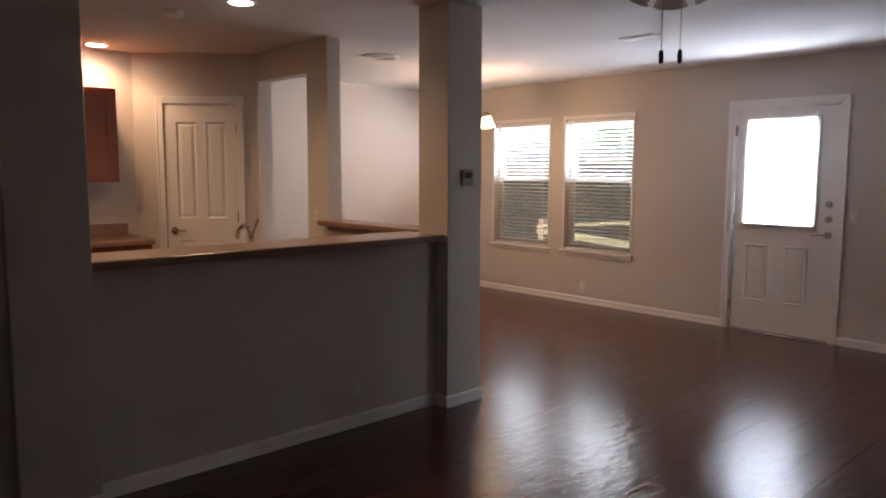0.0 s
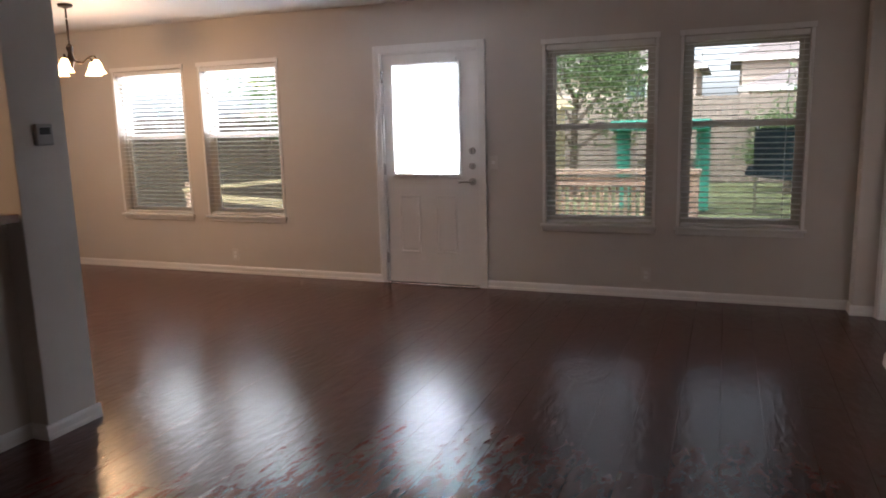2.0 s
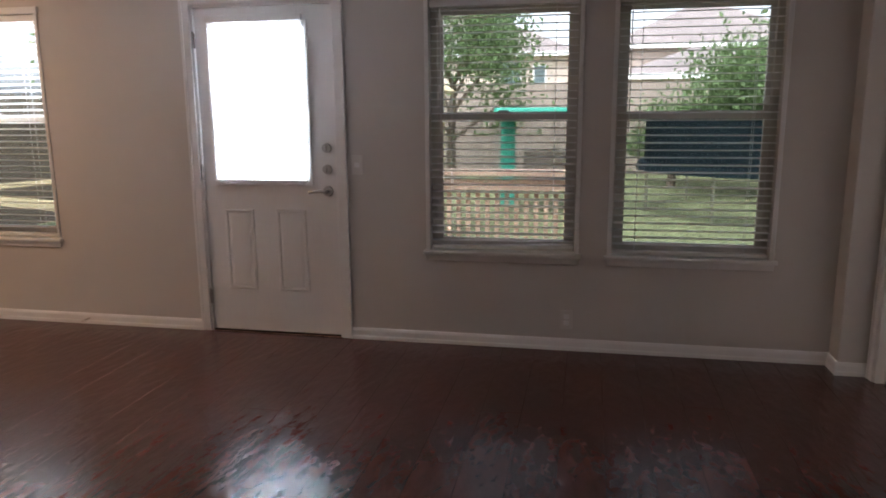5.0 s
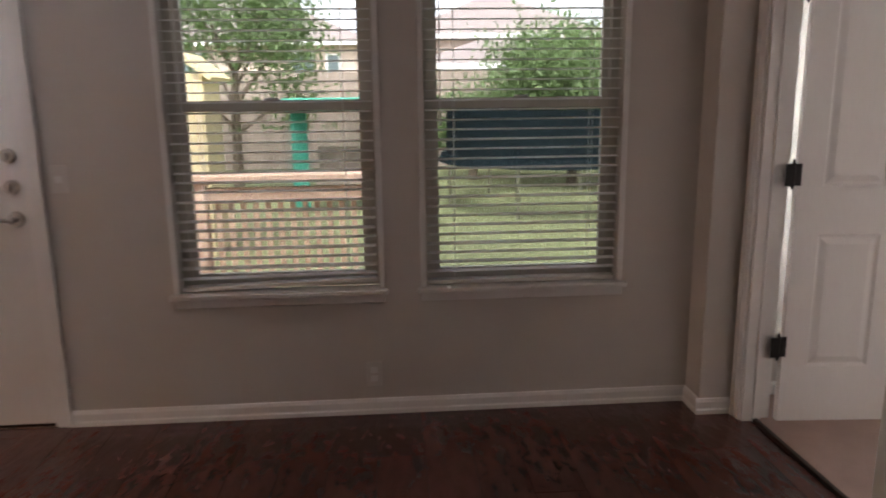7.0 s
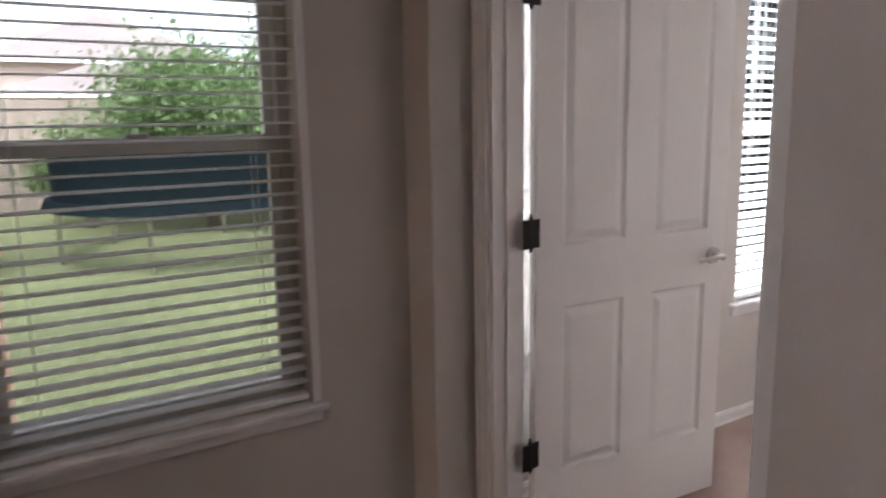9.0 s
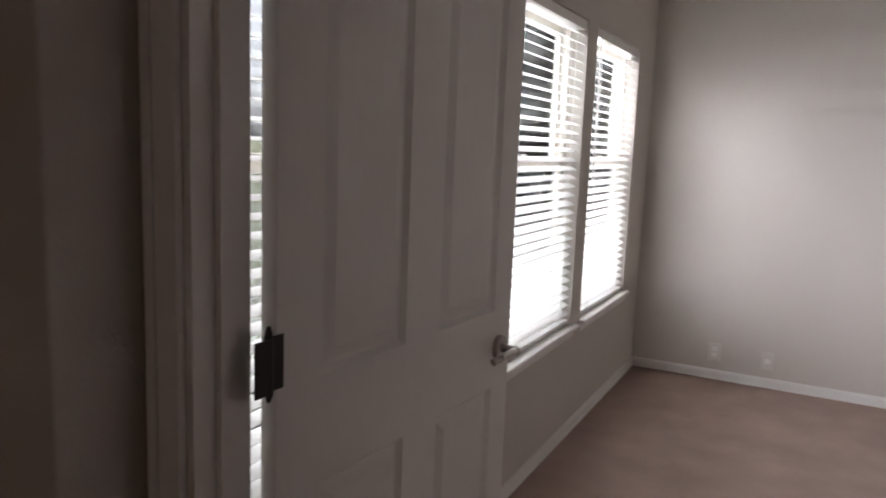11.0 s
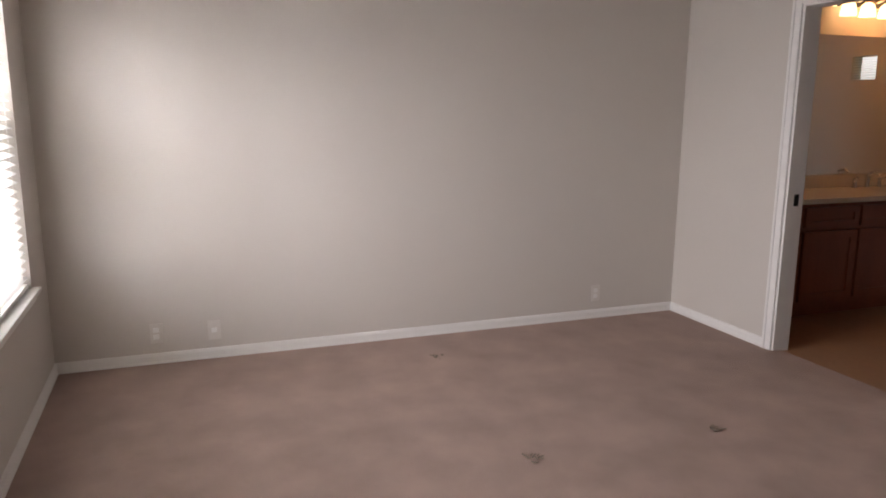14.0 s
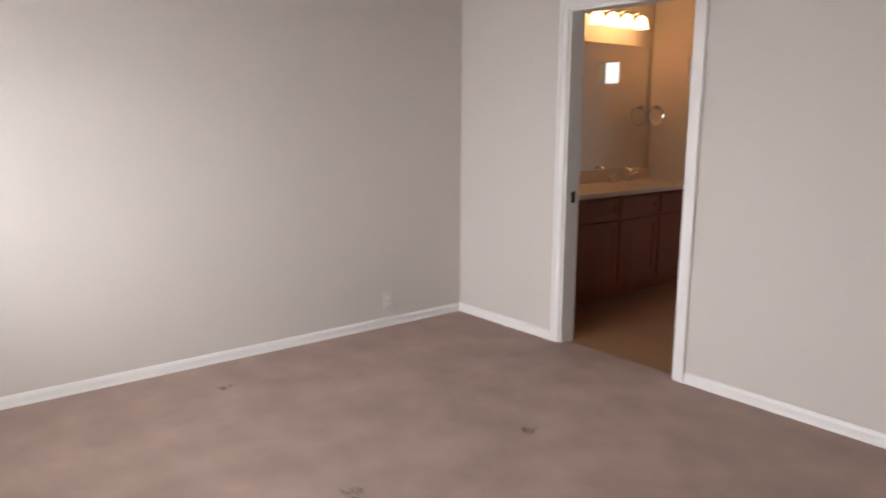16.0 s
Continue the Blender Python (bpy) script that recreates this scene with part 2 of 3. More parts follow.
def casing(parent, x0, x1, top, y, w=0.058, d=0.014, inner=True):
    """Door casing round an opening in a wall that faces -y in local axes."""
    for name, a in (("casing", (x0 - w, x0, 0.0, top + w)), ("casing", (x1, x1 + w, 0.0, top + w)), ("casing", (x0, x1, top, top + w))):
        bm = B()
        box(bm, a[0], a[1], y - d, y, a[2], a[3], 0.003)
        part(name, bm, TRIM, parent)
    for a in ((x0 - w - 0.004, x0 - w + 0.014, 0.0, top + w + 0.004), (x1 + w - 0.014, x1 + w + 0.004, 0.0, top + w + 0.004), (x0 - w + 0.014, x1 + w - 0.014, top + w - 0.014, top + w + 0.004)):
        bm = B()
        box(bm, a[0], a[1], y - d - 0.006, y - 0.0005, a[2], a[3], 0.002)
        part("casing_bead", bm, TRIM, parent)


def panel_door(parent, w, h, panels, t=0.035, mat=DOOR):
    """A moulded slab in the local plane x 0..w, y 0..t, z 0..h with raised panels (x0, x1, z0, z1) on both faces."""
    xs = sorted({0, w, *(v for p in panels for v in p[:2])})
    zs = sorted({0, h, *(v for p in panels for v in p[2:])})
    bm = B()
    for i in range(len(xs) - 1):
        for j in range(len(zs) - 1):
            cx, cz = (xs[i] + xs[i + 1]) / 2, (zs[j] + zs[j + 1]) / 2
            if not any(p[0] < cx < p[1] and p[2] < cz < p[3] for p in panels):
                box(bm, xs[i], xs[i + 1], 0, t, zs[j], zs[j + 1])
    bmesh.ops.remove_doubles(bm, verts=bm.verts, dist=1e-5)
    part("slab", bm, mat, parent)
    for x0, x1, z0, z1 in panels:
        bm = B()
        for s, face in ((1, 0.0), (-1, t)):
            loops = []
            for inset, deep in ((0, 0.001), (0.010, 0.011), (0.018, 0.011), (0.042, 0.003)):
                y = face + s * deep
                loops.append([bm.verts.new(c) for c in ((x0 + inset, y, z0 + inset), (x1 - inset, y, z0 + inset), (x1 - inset, y, z1 - inset), (x0 + inset, y, z1 - inset))])
            for p, q in zip(loops, loops[1:]):
                for k in range(4):
                    bm.faces.new((p[k], p[(k + 1) % 4], q[(k + 1) % 4], q[k]))
            bm.faces.new(loops[-1])
        part("door_panel", bm, mat, parent)


def lever(parent, x, y, z, way, out=-1, mat=NICKEL):
    """A lever handle on a rose at the face y; way is the side to which the lever points."""
    bm = B()
    cyl(bm, (x, y, z), (x, y + out * 0.012, z), 0.033, 0.030, 24)
    cyl(bm, (x, y + out * 0.012, z), (x, y + out * 0.05, z), 0.011)
    tube(bm, [(x, y + out * 0.05, z), (x + way * 0.04, y + out * 0.055, z + 0.004), (x + way * 0.085, y + out * 0.052, z), (x + way * 0.11, y + out * 0.044, z - 0.006)], 0.009, 10)
    bmesh.ops.create_icosphere(bm, subdivisions=2, radius=0.0125, matrix=Matrix.Translation((x, y + out * 0.05, z)))
    return part("door_handle", bm, mat, parent, "brushed nickel lever handle", smooth=True)


def hinge(parent, x, y, z, mat=DARK, leafs=0.03):
    bm = B()
    cyl(bm, (x, y, z - 0.045), (x, y, z + 0.045), 0.007, seg=10)
    cyl(bm, (x, y, z + 0.045), (x, y, z + 0.058), 0.009, 0.004, seg=10)
    box(bm, x - leafs, x + leafs, y + 0.001, y + 0.004, z - 0.044, z + 0.044)
    return part("hinge", bm, mat, parent)


def outlet(x, y, z, rz, label, bars=2):
    ob = thing("wall_outlet", label, "outlet", pose(x, y, z, 0, 0, rz), "wall outlets")
    part("cover_plate", box(B(), -0.036, 0.036, -0.006, 0.0, -0.058, 0.058, 0.003), PLATE, ob)
    for k in range(bars):
        c = (k - (bars - 1) / 2) * 0.04
        part("socket", box(B(), -0.016, 0.016, -0.0085, -0.006, c - 0.014, c + 0.014, 0.002), TRIM, ob)
    return ob

# ---- structure ----
H = 2.48
NORTH = 6.30
SILL, HEAD = 0.59, 2.045
WINDOWS = [(-6.265, -5.40), (-5.165, -4.295), (-1.715, -0.855), (-0.645, 0.215), (2.28, 3.372), (3.536, 4.42), (1.10, 1.90)]

solid("ceiling", box(B(), -7.45, 5.05, -3.1, 6.45, H, H + 0.15), CEIL, "white lightly textured drywall ceiling", "ceiling")
wall("wall_north", -7.02, 4.826, NORTH, 6.45, [(a, b, SILL - 0.025, HEAD) for a, b in WINDOWS] + [(-3.205, -2.29, 0, 2.06)])
wall("wall_dining_west", -7.14, -7.02, 2.0, 6.45, along="y")
wall("wall_kitchen_west", -6.72, -6.60, -3.0, 2.05, along="y")
DIAG = math.atan2(0.80, 0.72)
pan = pose(-6.60, 2.05, 0, 0, 0, math.degrees(DIAG))
PL = math.hypot(0.72, 0.80)
wall("wall_pantry", 0, PL, 0.0, 0.11, [(0.26, 0.90, 0, 2.05)], m=pan)
solid("wall_pantry_back", box(B(), -7.02, -6.72, 1.93, 2.0, 0, H), PAINT, "beige painted drywall wall", "wall")
wall("wall_kitchen_north", -5.88, -4.78, 2.85, 2.97, [(-5.84, -5.07, 0, 2.24)])
solid("wall_half", box(B(), -4.78, -3.543, 2.85, 2.97, 0, 1.05), PAINT, "beige painted half wall under a ledge", "wall")
solid("wall_bar", box(B(), -3.50, -3.38, 0.655, 2.70, 0, 1.045), PAINT, "beige painted half wall carrying the bar top", "wall")
solid("column_north", box(B(), -3.543, -3.27, 2.70, 2.988, 0, H, 0.006), PAINT, "square beige drywall column at the end of the bar", "column")
solid("column_south", box(B(), -3.543, -3.27, 0.34, 0.655, 0, H, 0.006), PAINT, "square beige drywall column at the end of the bar", "column")
wall("wall_hall", -3.52, -3.32, -3.0, 0.34, along="y")
wall("wall_south", -6.60, 0.775, -3.12, -3.0)
wall("wall_east", 0.775, 0.84, -3.0, 4.692, along="y")
wall("wall_bedroom_door", 0.72, 0.84, 4.692, NORTH, [(5.125, 6.06, 0, 2.055)], along="y")
solid("pilaster_north", box(B(), 0.565, 0.72, 6.144, NORTH, 0, H, 0.005), PAINT, "narrow beige drywall return beside the bedroom door", "pilaster")
solid("pilaster_south", box(B(), 0.585, 0.72, 4.692, 5.018, 0, H, 0.005), PAINT, "narrow beige drywall return beside the bedroom door", "pilaster")
wall("wall_bedroom_east", 4.826, 4.98, 2.13, 6.45, along="y")
wall("wall_bedroom_south", 0.84, 4.826, 2.13, 2.25, [(3.01, 3.85, 0, 2.045)])
wall("wall_bath_east", 4.86, 4.98, -0.12, 2.13, along="y")
wall("wall_bath_south", 1.50, 4.86, -0.12, 0.0, [(4.24, 4.485, 1.725, 1.925)])
wall("wall_bath_west", 1.38, 1.50, -0.12, 2.13, along="y")

for run in ((-3.267, NORTH, -7.02, NORTH, 1), (0.565, NORTH, -2.228, NORTH, 1), (-7.02, NORTH, -7.02, 2.97, 1),
            (0.565, 6.144, 0.565, NORTH, 1), (0.705, 6.144, 0.549, 6.144, 1), (0.585, 4.692, 0.585, 5.018, 1), (0.775, 4.692, 0.569, 4.692, 1), (0.775, -3.0, 0.775, 4.676, 1),
            (-3.38, 2.70, -3.38, 0.655, 1), (-3.27, 3.004, -3.27, 2.684, 1), (-3.27, 2.70, -3.38, 2.70, 1), (-3.543, 2.988, -3.27, 2.988, 1), (-3.27, 0.655, -3.27, 0.34, 1),
            (-4.78, 2.97, -3.543, 2.97, 1),
            (4.826, 2.25, 4.826, NORTH, 1), (4.826, NORTH, 0.84, NORTH, 1), (3.912, 2.25, 4.826, 2.25, 1), (0.84, 2.25, 2.948, 2.25, 1)):
    baseboard(*run)

# floors
solid("floor_underlay", box(B(), -7.02, 0.778, -3.0, NORTH, -0.12, -0.004), SEAM, "dark layer under the floor planks", "floor")
solid("carpet", box(B(), 0.778, 4.826, 2.19, NORTH, -0.10, 0.012), CARPET, "worn beige bedroom carpet with faint stains", "carpet")
solid("threshold", box(B(), 0.766, 0.788, 5.125, 6.06, -0.01, 0.016, 0.004), BRONZE, "dark strip between wood floor and carpet", "threshold")
solid("bath_floor", box(B(), 1.50, 4.86, 0.0, 2.19, -0.10, 0.004), BATHFLOOR, "brown vinyl bathroom floor", "floor")

# bar tops
bt = thing("bar_top", "brown laminate bar top on the half wall", "bar top")
part("countertop", box(B(), -3.648, -3.296, 0.66, 2.696, 1.048, 1.085, 0.006), BAR, bt)
for x in (-3.660, -3.296):
    part("edge_strip", box(B(), x, x + 0.012, 0.66, 2.696, 1.045, 1.083, 0.004), BAR, bt, "rounded laminate edge")
solid("ledge_top", box(B(), -4.84, -3.546, 2.775, 3.03, 1.05, 1.090, 0.010), BAR, "brown laminate ledge on the half wall", "ledge", kind="thing")


# ---- windows and blinds ----
def window(index, a, b, screened=True):
    ob = thing("window_%d" % index, "double-hung vinyl window with a white wooden sill", "window", kind="structure")
    z0, z1, mid = SILL, HEAD, 1.385
    f = 0.035
    bm = B()
    box(bm, a, a + f, 6.375, 6.44, z0, z1)
    box(bm, b - f, b, 6.375, 6.44, z0, z1)
    box(bm, a + f, b - f, 6.375, 6.44, z1 - f, z1)
    box(bm, a + f, b - f, 6.375, 6.44, z0, z0 + 0.02)
    part("window_frame", bm, VINYL, ob)
    s = 0.03
    for name, lo, hi, y in (("lower_sash", z0 + 0.02, mid + 0.025, 6.385), ("upper_sash", mid - 0.02, z1 - f, 6.412)):
        bm = B()
        p, q = a + f, b - f
        box(bm, p, p + s, y, y + 0.025, lo, hi)
        box(bm, q - s, q, y, y + 0.025, lo, hi)
        box(bm, p + s, q - s, y, y + 0.025, lo, lo + 0.045)
        box(bm, p + s, q - s, y, y + 0.025, hi - 0.045, hi)
        sash = part(name, bm, VINYL, ob)
        pane = part("pane", box(B(), p + s, q - s, y + 0.010, y + 0.014, lo + 0.045, hi - 0.045), GLASS, sash)
        pane.visible_shadow = False
    if screened:
        part("insect_screen", box(B(), a + f, b - f, 6.441, 6.4415, z0 + 0.02, mid), SCREEN, ob, "dark insect screen")
    part("window_sill", box(B(), a - 0.04, b + 0.04, 6.262, 6.375, z0 - 0.022, z0, 0.005), TRIM, ob)
    part("apron", box(B(), a - 0.025, b + 0.025, 6.286, NORTH, z0 - 0.062, z0 - 0.022, 0.004), TRIM, ob)
    lock = B()
    box(lock, (a + b) / 2 - 0.03, (a + b) / 2 + 0.03, 6.372, 6.386, mid + 0.02, mid + 0.035, 0.003)
    part("sash_lock", lock, NICKEL, ob)
    return ob


def slat_mesh(width, deep, mat, name="slat"):
    bm = B()
    k = 4
    rows = []
    for i in range(k + 1):
        u = i / k - 0.5
        h = 0.0035 * (1 - 4 * u * u)
        rows.append([bm.verts.new((sx, u * deep, h + t)) for t in (0, 0.0022) for sx in (-width / 2, width / 2)])
    for p, q in zip(rows, rows[1:]):
        bm.faces.new((p[0], p[1], q[1], q[0]))
        bm.faces.new((p[2], q[2], q[3], p[3]))
        bm.faces.new((p[0], q[0], q[2], p[2]))
        bm.faces.new((p[1], p[3], q[3], q[1]))
    bm.faces.new((rows[0][0], rows[0][2], rows[0][3], rows[0][1]))
    bm.faces.new((rows[-1][0], rows[-1][1], rows[-1][3], rows[-1][2]))
    return mesh_of(name, bm, mat)


def blind(a, b, top, bottom, y, tilt, pitch, deep, mat, label, crooked=0.0, cords=True, valance=True, parent=None):
    ob = parent or thing("window_blind", label, "blind", group="window blinds")
    rng = random.Random(int(a * 1000))
    w = b - a - 0.016
    cx = (a + b) / 2
    part("headrail", box(B(), a + 0.006, b - 0.006, y - deep / 2 - 0.004, y + deep / 2, top - 0.045, top - 0.004, 0.003), TRIM, ob)
    data = slat_mesh(w, deep, mat)
    z = top - 0.065
    while z > bottom + 0.03:
        s = new("slat", data)
        s.parent = ob
        low = max(0.0, 1 - (z - bottom) / 0.10)
        s.matrix_local = pose(cx, y, z - 0.0, tilt + rng.uniform(-2.5, 2.5), -crooked * low, 0) @ pose(0, 0, 0, 0, rng.uniform(-0.12, 0.12), 0)
        z -= pitch
    rail = part("bottom_rail", box(B(), -w / 2, w / 2, -deep / 2, deep / 2, -0.011, 0.008, 0.003), TRIM, ob)
    rail.matrix_local = pose(cx, y, bottom + 0.014 + abs(crooked) * 0.006, 0, -crooked, 0)
    if cords:
        for x in (a + 0.13, b - 0.13):
            for dy in (-deep / 2, deep / 2):
                part("ladder_cord", cyl(B(), (x, y + dy, bottom + 0.01), (x, y + dy, top - 0.04), 0.0011, seg=5), mat, ob)
        part("tilt_wand", cyl(B(), (a + 0.07, y - deep / 2 - 0.008, top - 0.75), (a + 0.07, y - deep / 2 - 0.008, top - 0.05), 0.004, seg=6), TRIM, ob)
    return ob


for i, (a, b) in enumerate(WINDOWS):
    window(i + 1, a, b)
    tilt = (-9, -9, 2, 2, 20, 20, 10)[i]
    blind(a, b, HEAD, SILL + 0.004, 6.335, tilt, 0.0415, 0.05, SLAT,
          ("white slatted blind lowered with slats half open" if i in (0, 1, 4, 5, 6) else "white slatted blind lowered with slats open" if i == 3 else "white slatted blind with a crooked bottom rail"),
          crooked=1.6 if i == 2 else 0.0)
    if i < 4:
        ob = thing("window_trim", "white painted head trim over the window", "window trim", kind="structure")
        part("head_trim", box(B(), a - 0.035, b + 0.035, 6.284, NORTH, HEAD, HEAD + 0.042, 0.004), TRIM, ob)
        for x in (a - 0.025, b):
            part("side_trim", box(B(), x, x + 0.025, 6.292, NORTH, SILL, HEAD, 0.003), TRIM, ob)

# ---- back door ----
bd = thing("door_back", "white half-glass back door with a closed mini blind", "door", kind="structure")
casing(bd, -3.205, -2.29, 2.06, NORTH)
jb = B()
box(jb, -3.205, -3.19, NORTH, 6.44, 0, 2.06)
box(jb, -2.305, -2.29, NORTH, 6.44, 0, 2.06)
box(jb, -3.19, -2.305, NORTH, 6.44, 2.045, 2.06)
part("jamb", jb, TRIM, bd)
x0, x1, t0, t1 = -3.187, -2.308, 6.315, 6.36
gx0, gx1, gz0, gz1 = -3.085, -2.485, 0.995, 1.93
bm = B()
box(bm, x0, gx0, t0, t1, 0.012, 2.042)
box(bm, gx1, x1, t0, t1, 0.012, 2.042)
box(bm, gx0, gx1, t0, t1, gz1, 2.042)
box(bm, gx0, gx1, t0, t1, 0.012, gz0)
slab = part("door_slab", bm, DOOR, bd)
for p, q in ((-3.065, -2.862), (-2.712, -2.512)):
    bm = B()
    loops = []
    for inset, y in ((0, t0 - 0.0005), (0.006, t0 - 0.007), (0.016, t0 - 0.007), (0.024, t0 - 0.001), (0.045, t0 - 0.005)):
        loops.append([bm.verts.new(c) for c in ((p + inset, y, 0.285 + inset), (q - inset, y, 0.285 + inset), (q - inset, y, 0.815 - inset), (p + inset, y, 0.815 - inset))])
    for u, v in zip(loops, loops[1:]):
        for k in range(4):
            bm.faces.new((u[k], u[(k + 1) % 4], v[(k + 1) % 4], v[k]))
    bm.faces.new(loops[-1])
    part("door_panel", bm, DOOR, slab)
bm = B()
box(bm, gx0 - 0.03, gx0 + 0.012, t0 - 0.014, t0 - 0.0005, gz0 - 0.03, gz1 + 0.03, 0.004)
box(bm, gx1 - 0.012, gx1 + 0.03, t0 - 0.014, t0 - 0.0005, gz0 - 0.03, gz1 + 0.03, 0.004)
box(bm, gx0 + 0.012, gx1 - 0.012, t0 - 0.014, t0 - 0.0005, gz0 - 0.03, gz0 + 0.012, 0.004)
box(bm, gx0 + 0.012, gx1 - 0.012, t0 - 0.014, t0 - 0.0005, gz1 - 0.012, gz1 + 0.03, 0.004)
part("glazing_frame", bm, DOOR, slab)
gp = part("pane", box(B(), gx0, gx1, 6.340, 6.345, gz0, gz1), GLASS, slab)
gp.visible_shadow = False
lever(slab, -2.361, t0, 0.935, -1)
for z in (1.07, 1.20):
    bm = cyl(B(), (-2.361, t0, z), (-2.361, t0 - 0.018, z), 0.030, 0.027, 24)
    box(bm, -2.366, -2.356, t0 - 0.034, t0 - 0.016, z - 0.016, z + 0.016, 0.002)
    part("deadbolt", bm, NICKEL, slab, "brushed nickel deadbolt", smooth=True)
for z in (0.23, 1.04, 1.85):
    hinge(bd, -3.196, 6.300, z, NICKEL, 0.014)
part("sill_strip", box(B(), -3.19, -2.305, 6.31, 6.45, 0.0, 0.012), BRONZE, bd)
mini = thing("mini_blind", "closed white mini blind over the door glass", "blind")
blind(gx0 - 0.012, gx1 + 0.012, gz1 + 0.065, gz0 - 0.01, 6.285, -58, 0.0205, 0.025, MINI, "", parent=mini, cords=False)

# ---- bedroom door ----
fr = thing("door_bedroom_frame", "white painted door frame with casing", "door frame", kind="structure")
fr.matrix_world = Matrix.Translation((0.72, 6.06, 0)) @ Matrix.Rotation(radians(-90), 4, "Z")
casing(fr, 0.0, 0.935, 2.055, 0.0, w=0.057)
bm = B()
box(bm, 0.0, 0.015, 0.0, 0.12, 0, 2.055)
box(bm, 0.92, 0.935, 0.0, 0.12, 0, 2.055)
box(bm, 0.015, 0.92, 0.0, 0.12, 2.04, 2.055)
box(bm, 0.015, 0.027, 0.045, 0.08, 0, 2.04)
box(bm, 0.908, 0.92, 0.045, 0.08, 0, 2.04)
part("jamb", bm, TRIM, fr)
leaf = thing("door_bedroom", "white four-panel interior door standing open", "door", pose(0.858, 6.006, 0.014, 0, 0, -4.0), kind="structure")
panel_door(leaf, 0.845, 2.02, [(0.105, 0.365, 0.25, 0.825), (0.495, 0.755, 0.25, 0.825), (0.105, 0.365, 1.025, 1.88), (0.495, 0.755, 1.025, 1.88)])
lever(leaf, 0.785, 0.0, 0.925, -1)
lever(leaf, 0.785, 0.035, 0.925, -1, out=1)
part("latch_plate", box(B(), 0.8450, 0.8465, 0.006, 0.029, 0.905, 0.965), NICKEL, leaf)
for z in (0.34, 1.075, 1.80):
    bm = B()
    cyl(bm, (-0.024, -0.006, z - 0.046), (-0.024, -0.006, z + 0.046), 0.008, seg=10)
    cyl(bm, (-0.024, -0.006, z + 0.046), (-0.024, -0.006, z + 0.064), 0.008, 0.003, seg=10)
    cyl(bm, (-0.024, -0.006, z - 0.060), (-0.024, -0.006, z - 0.046), 0.003, 0.008, seg=10)
    box(bm, -0.060, -0.026, -0.0145, -0.0115, z - 0.045, z + 0.045)
    box(bm, -0.022, 0.012, -0.0035, -0.0005, z - 0.045, z + 0.045)
    part("hinge", bm, DARK, leaf, "dark butt hinge")

# ---- bathroom door frame ----
bf = thing("door_bath_frame", "white painted cased opening to the bathroom", "door frame", pose(3.85, 2.25, 0, 0, 0, 180), kind="structure")
casing(bf, 0.0, 0.84, 2.045, 0.0)
bm = B()
box(bm, 0.0, 0.015, 0.0, 0.12, 0, 2.045)
box(bm, 0.825, 0.84, 0.0, 0.12, 0, 2.045)
box(bm, 0.015, 0.825, 0.0, 0.12, 2.03, 2.045)
part("jamb", bm, TRIM, bf)
part("strike_plate", box(B(), 0.015, 0.0165, 0.05, 0.085, 0.90, 0.97), DARK, bf)

# ---- pantry door ----
pd = thing("door_pantry", "white four-panel pantry door, closed", "door", pan.copy(), kind="structure")
casing(pd, 0.26, 0.90, 2.05, 0.0)
pl = thing("door_pantry_slab", "white four-panel pantry door, closed", "door", pan @ pose(0.265, 0.008, 0.01), kind="structure")
panel_door(pl, 0.63, 2.03, [(0.10, 0.27, 0.20, 0.84), (0.36, 0.53, 0.20, 0.84), (0.10, 0.27, 1.04, 1.88), (0.36, 0.53, 1.04, 1.88)])
lever(pl, 0.06, 0.0, 0.93, 1)
for z in (0.25, 1.05, 1.82):
    hinge(pl, 0.632, -0.002, z, NICKEL, 0.012)

# ---- kitchen ----
def cabinet(name, label, w, d, h, doors, mat, m, toe=0.0, drawer=0.0):
    """A face-frame cabinet: local x along its front, front at y 0, body towards +y."""
    ob = thing(name, label, "cabinet", m)
    bm = box(B(), 0, w, 0.02, d, toe, h)
    if toe:
        box(bm, 0.0, w, 0.08, d, 0, toe)
    part("body", bm, mat, ob)
    n = doors
    dw = (w - 0.03 * (n + 1)) / n
    for k in range(n):
        p = 0.03 + k * (dw + 0.03)
        tops = [("door", toe + 0.03, h - 0.03 - drawer)]
        if drawer:
            tops.append(("drawer_front", h - drawer + 0.0, h - 0.03))
        for nm, lo, hi in tops:
            bm = B()
            st = min(0.055, (hi - lo) * 0.3)
            box(bm, p, p + st, 0, 0.02, lo, hi)
            box(bm, p + dw - st, p + dw, 0, 0.02, lo, hi)
            box(bm, p + st, p + dw - st, 0, 0.02, lo, lo + st)
            box(bm, p + st, p + dw - st, 0, 0.02, hi - st, hi)
            box(bm, p + st, p + dw - st, 0.010, 0.02, lo + st, hi - st)
            part(nm, bm, mat, ob)
    return ob


cabinet("wall_cabinet", "reddish cherry wall cabinet with recessed-panel doors", 0.75, 0.32, 0.76, 2, CHERRY, pose(-6.28, 1.06, 1.37, 0, 0, 90))
cabinet("base_cabinet", "reddish cherry base cabinet under the kitchen counter", 1.0, 0.60, 0.87, 2, CHERRY, pose(-6.0, 0.95, 0, 0, 0, 90), toe=0.10, drawer=0.17)
ct = thing("kitchen_counter", "brown laminate counter with a low backsplash", "counter")
part("countertop", box(B(), -6.60, -5.97, 0.95, 1.96, 0.87, 0.91, 0.006), BAR, ct)
part("backsplash", box(B(), -6.598, -6.575, 0.95, 1.96, 0.91, 1.01, 0.004), BAR, ct)
ct2 = thing("sink_counter", "brown laminate sink counter behind the bar", "counter")
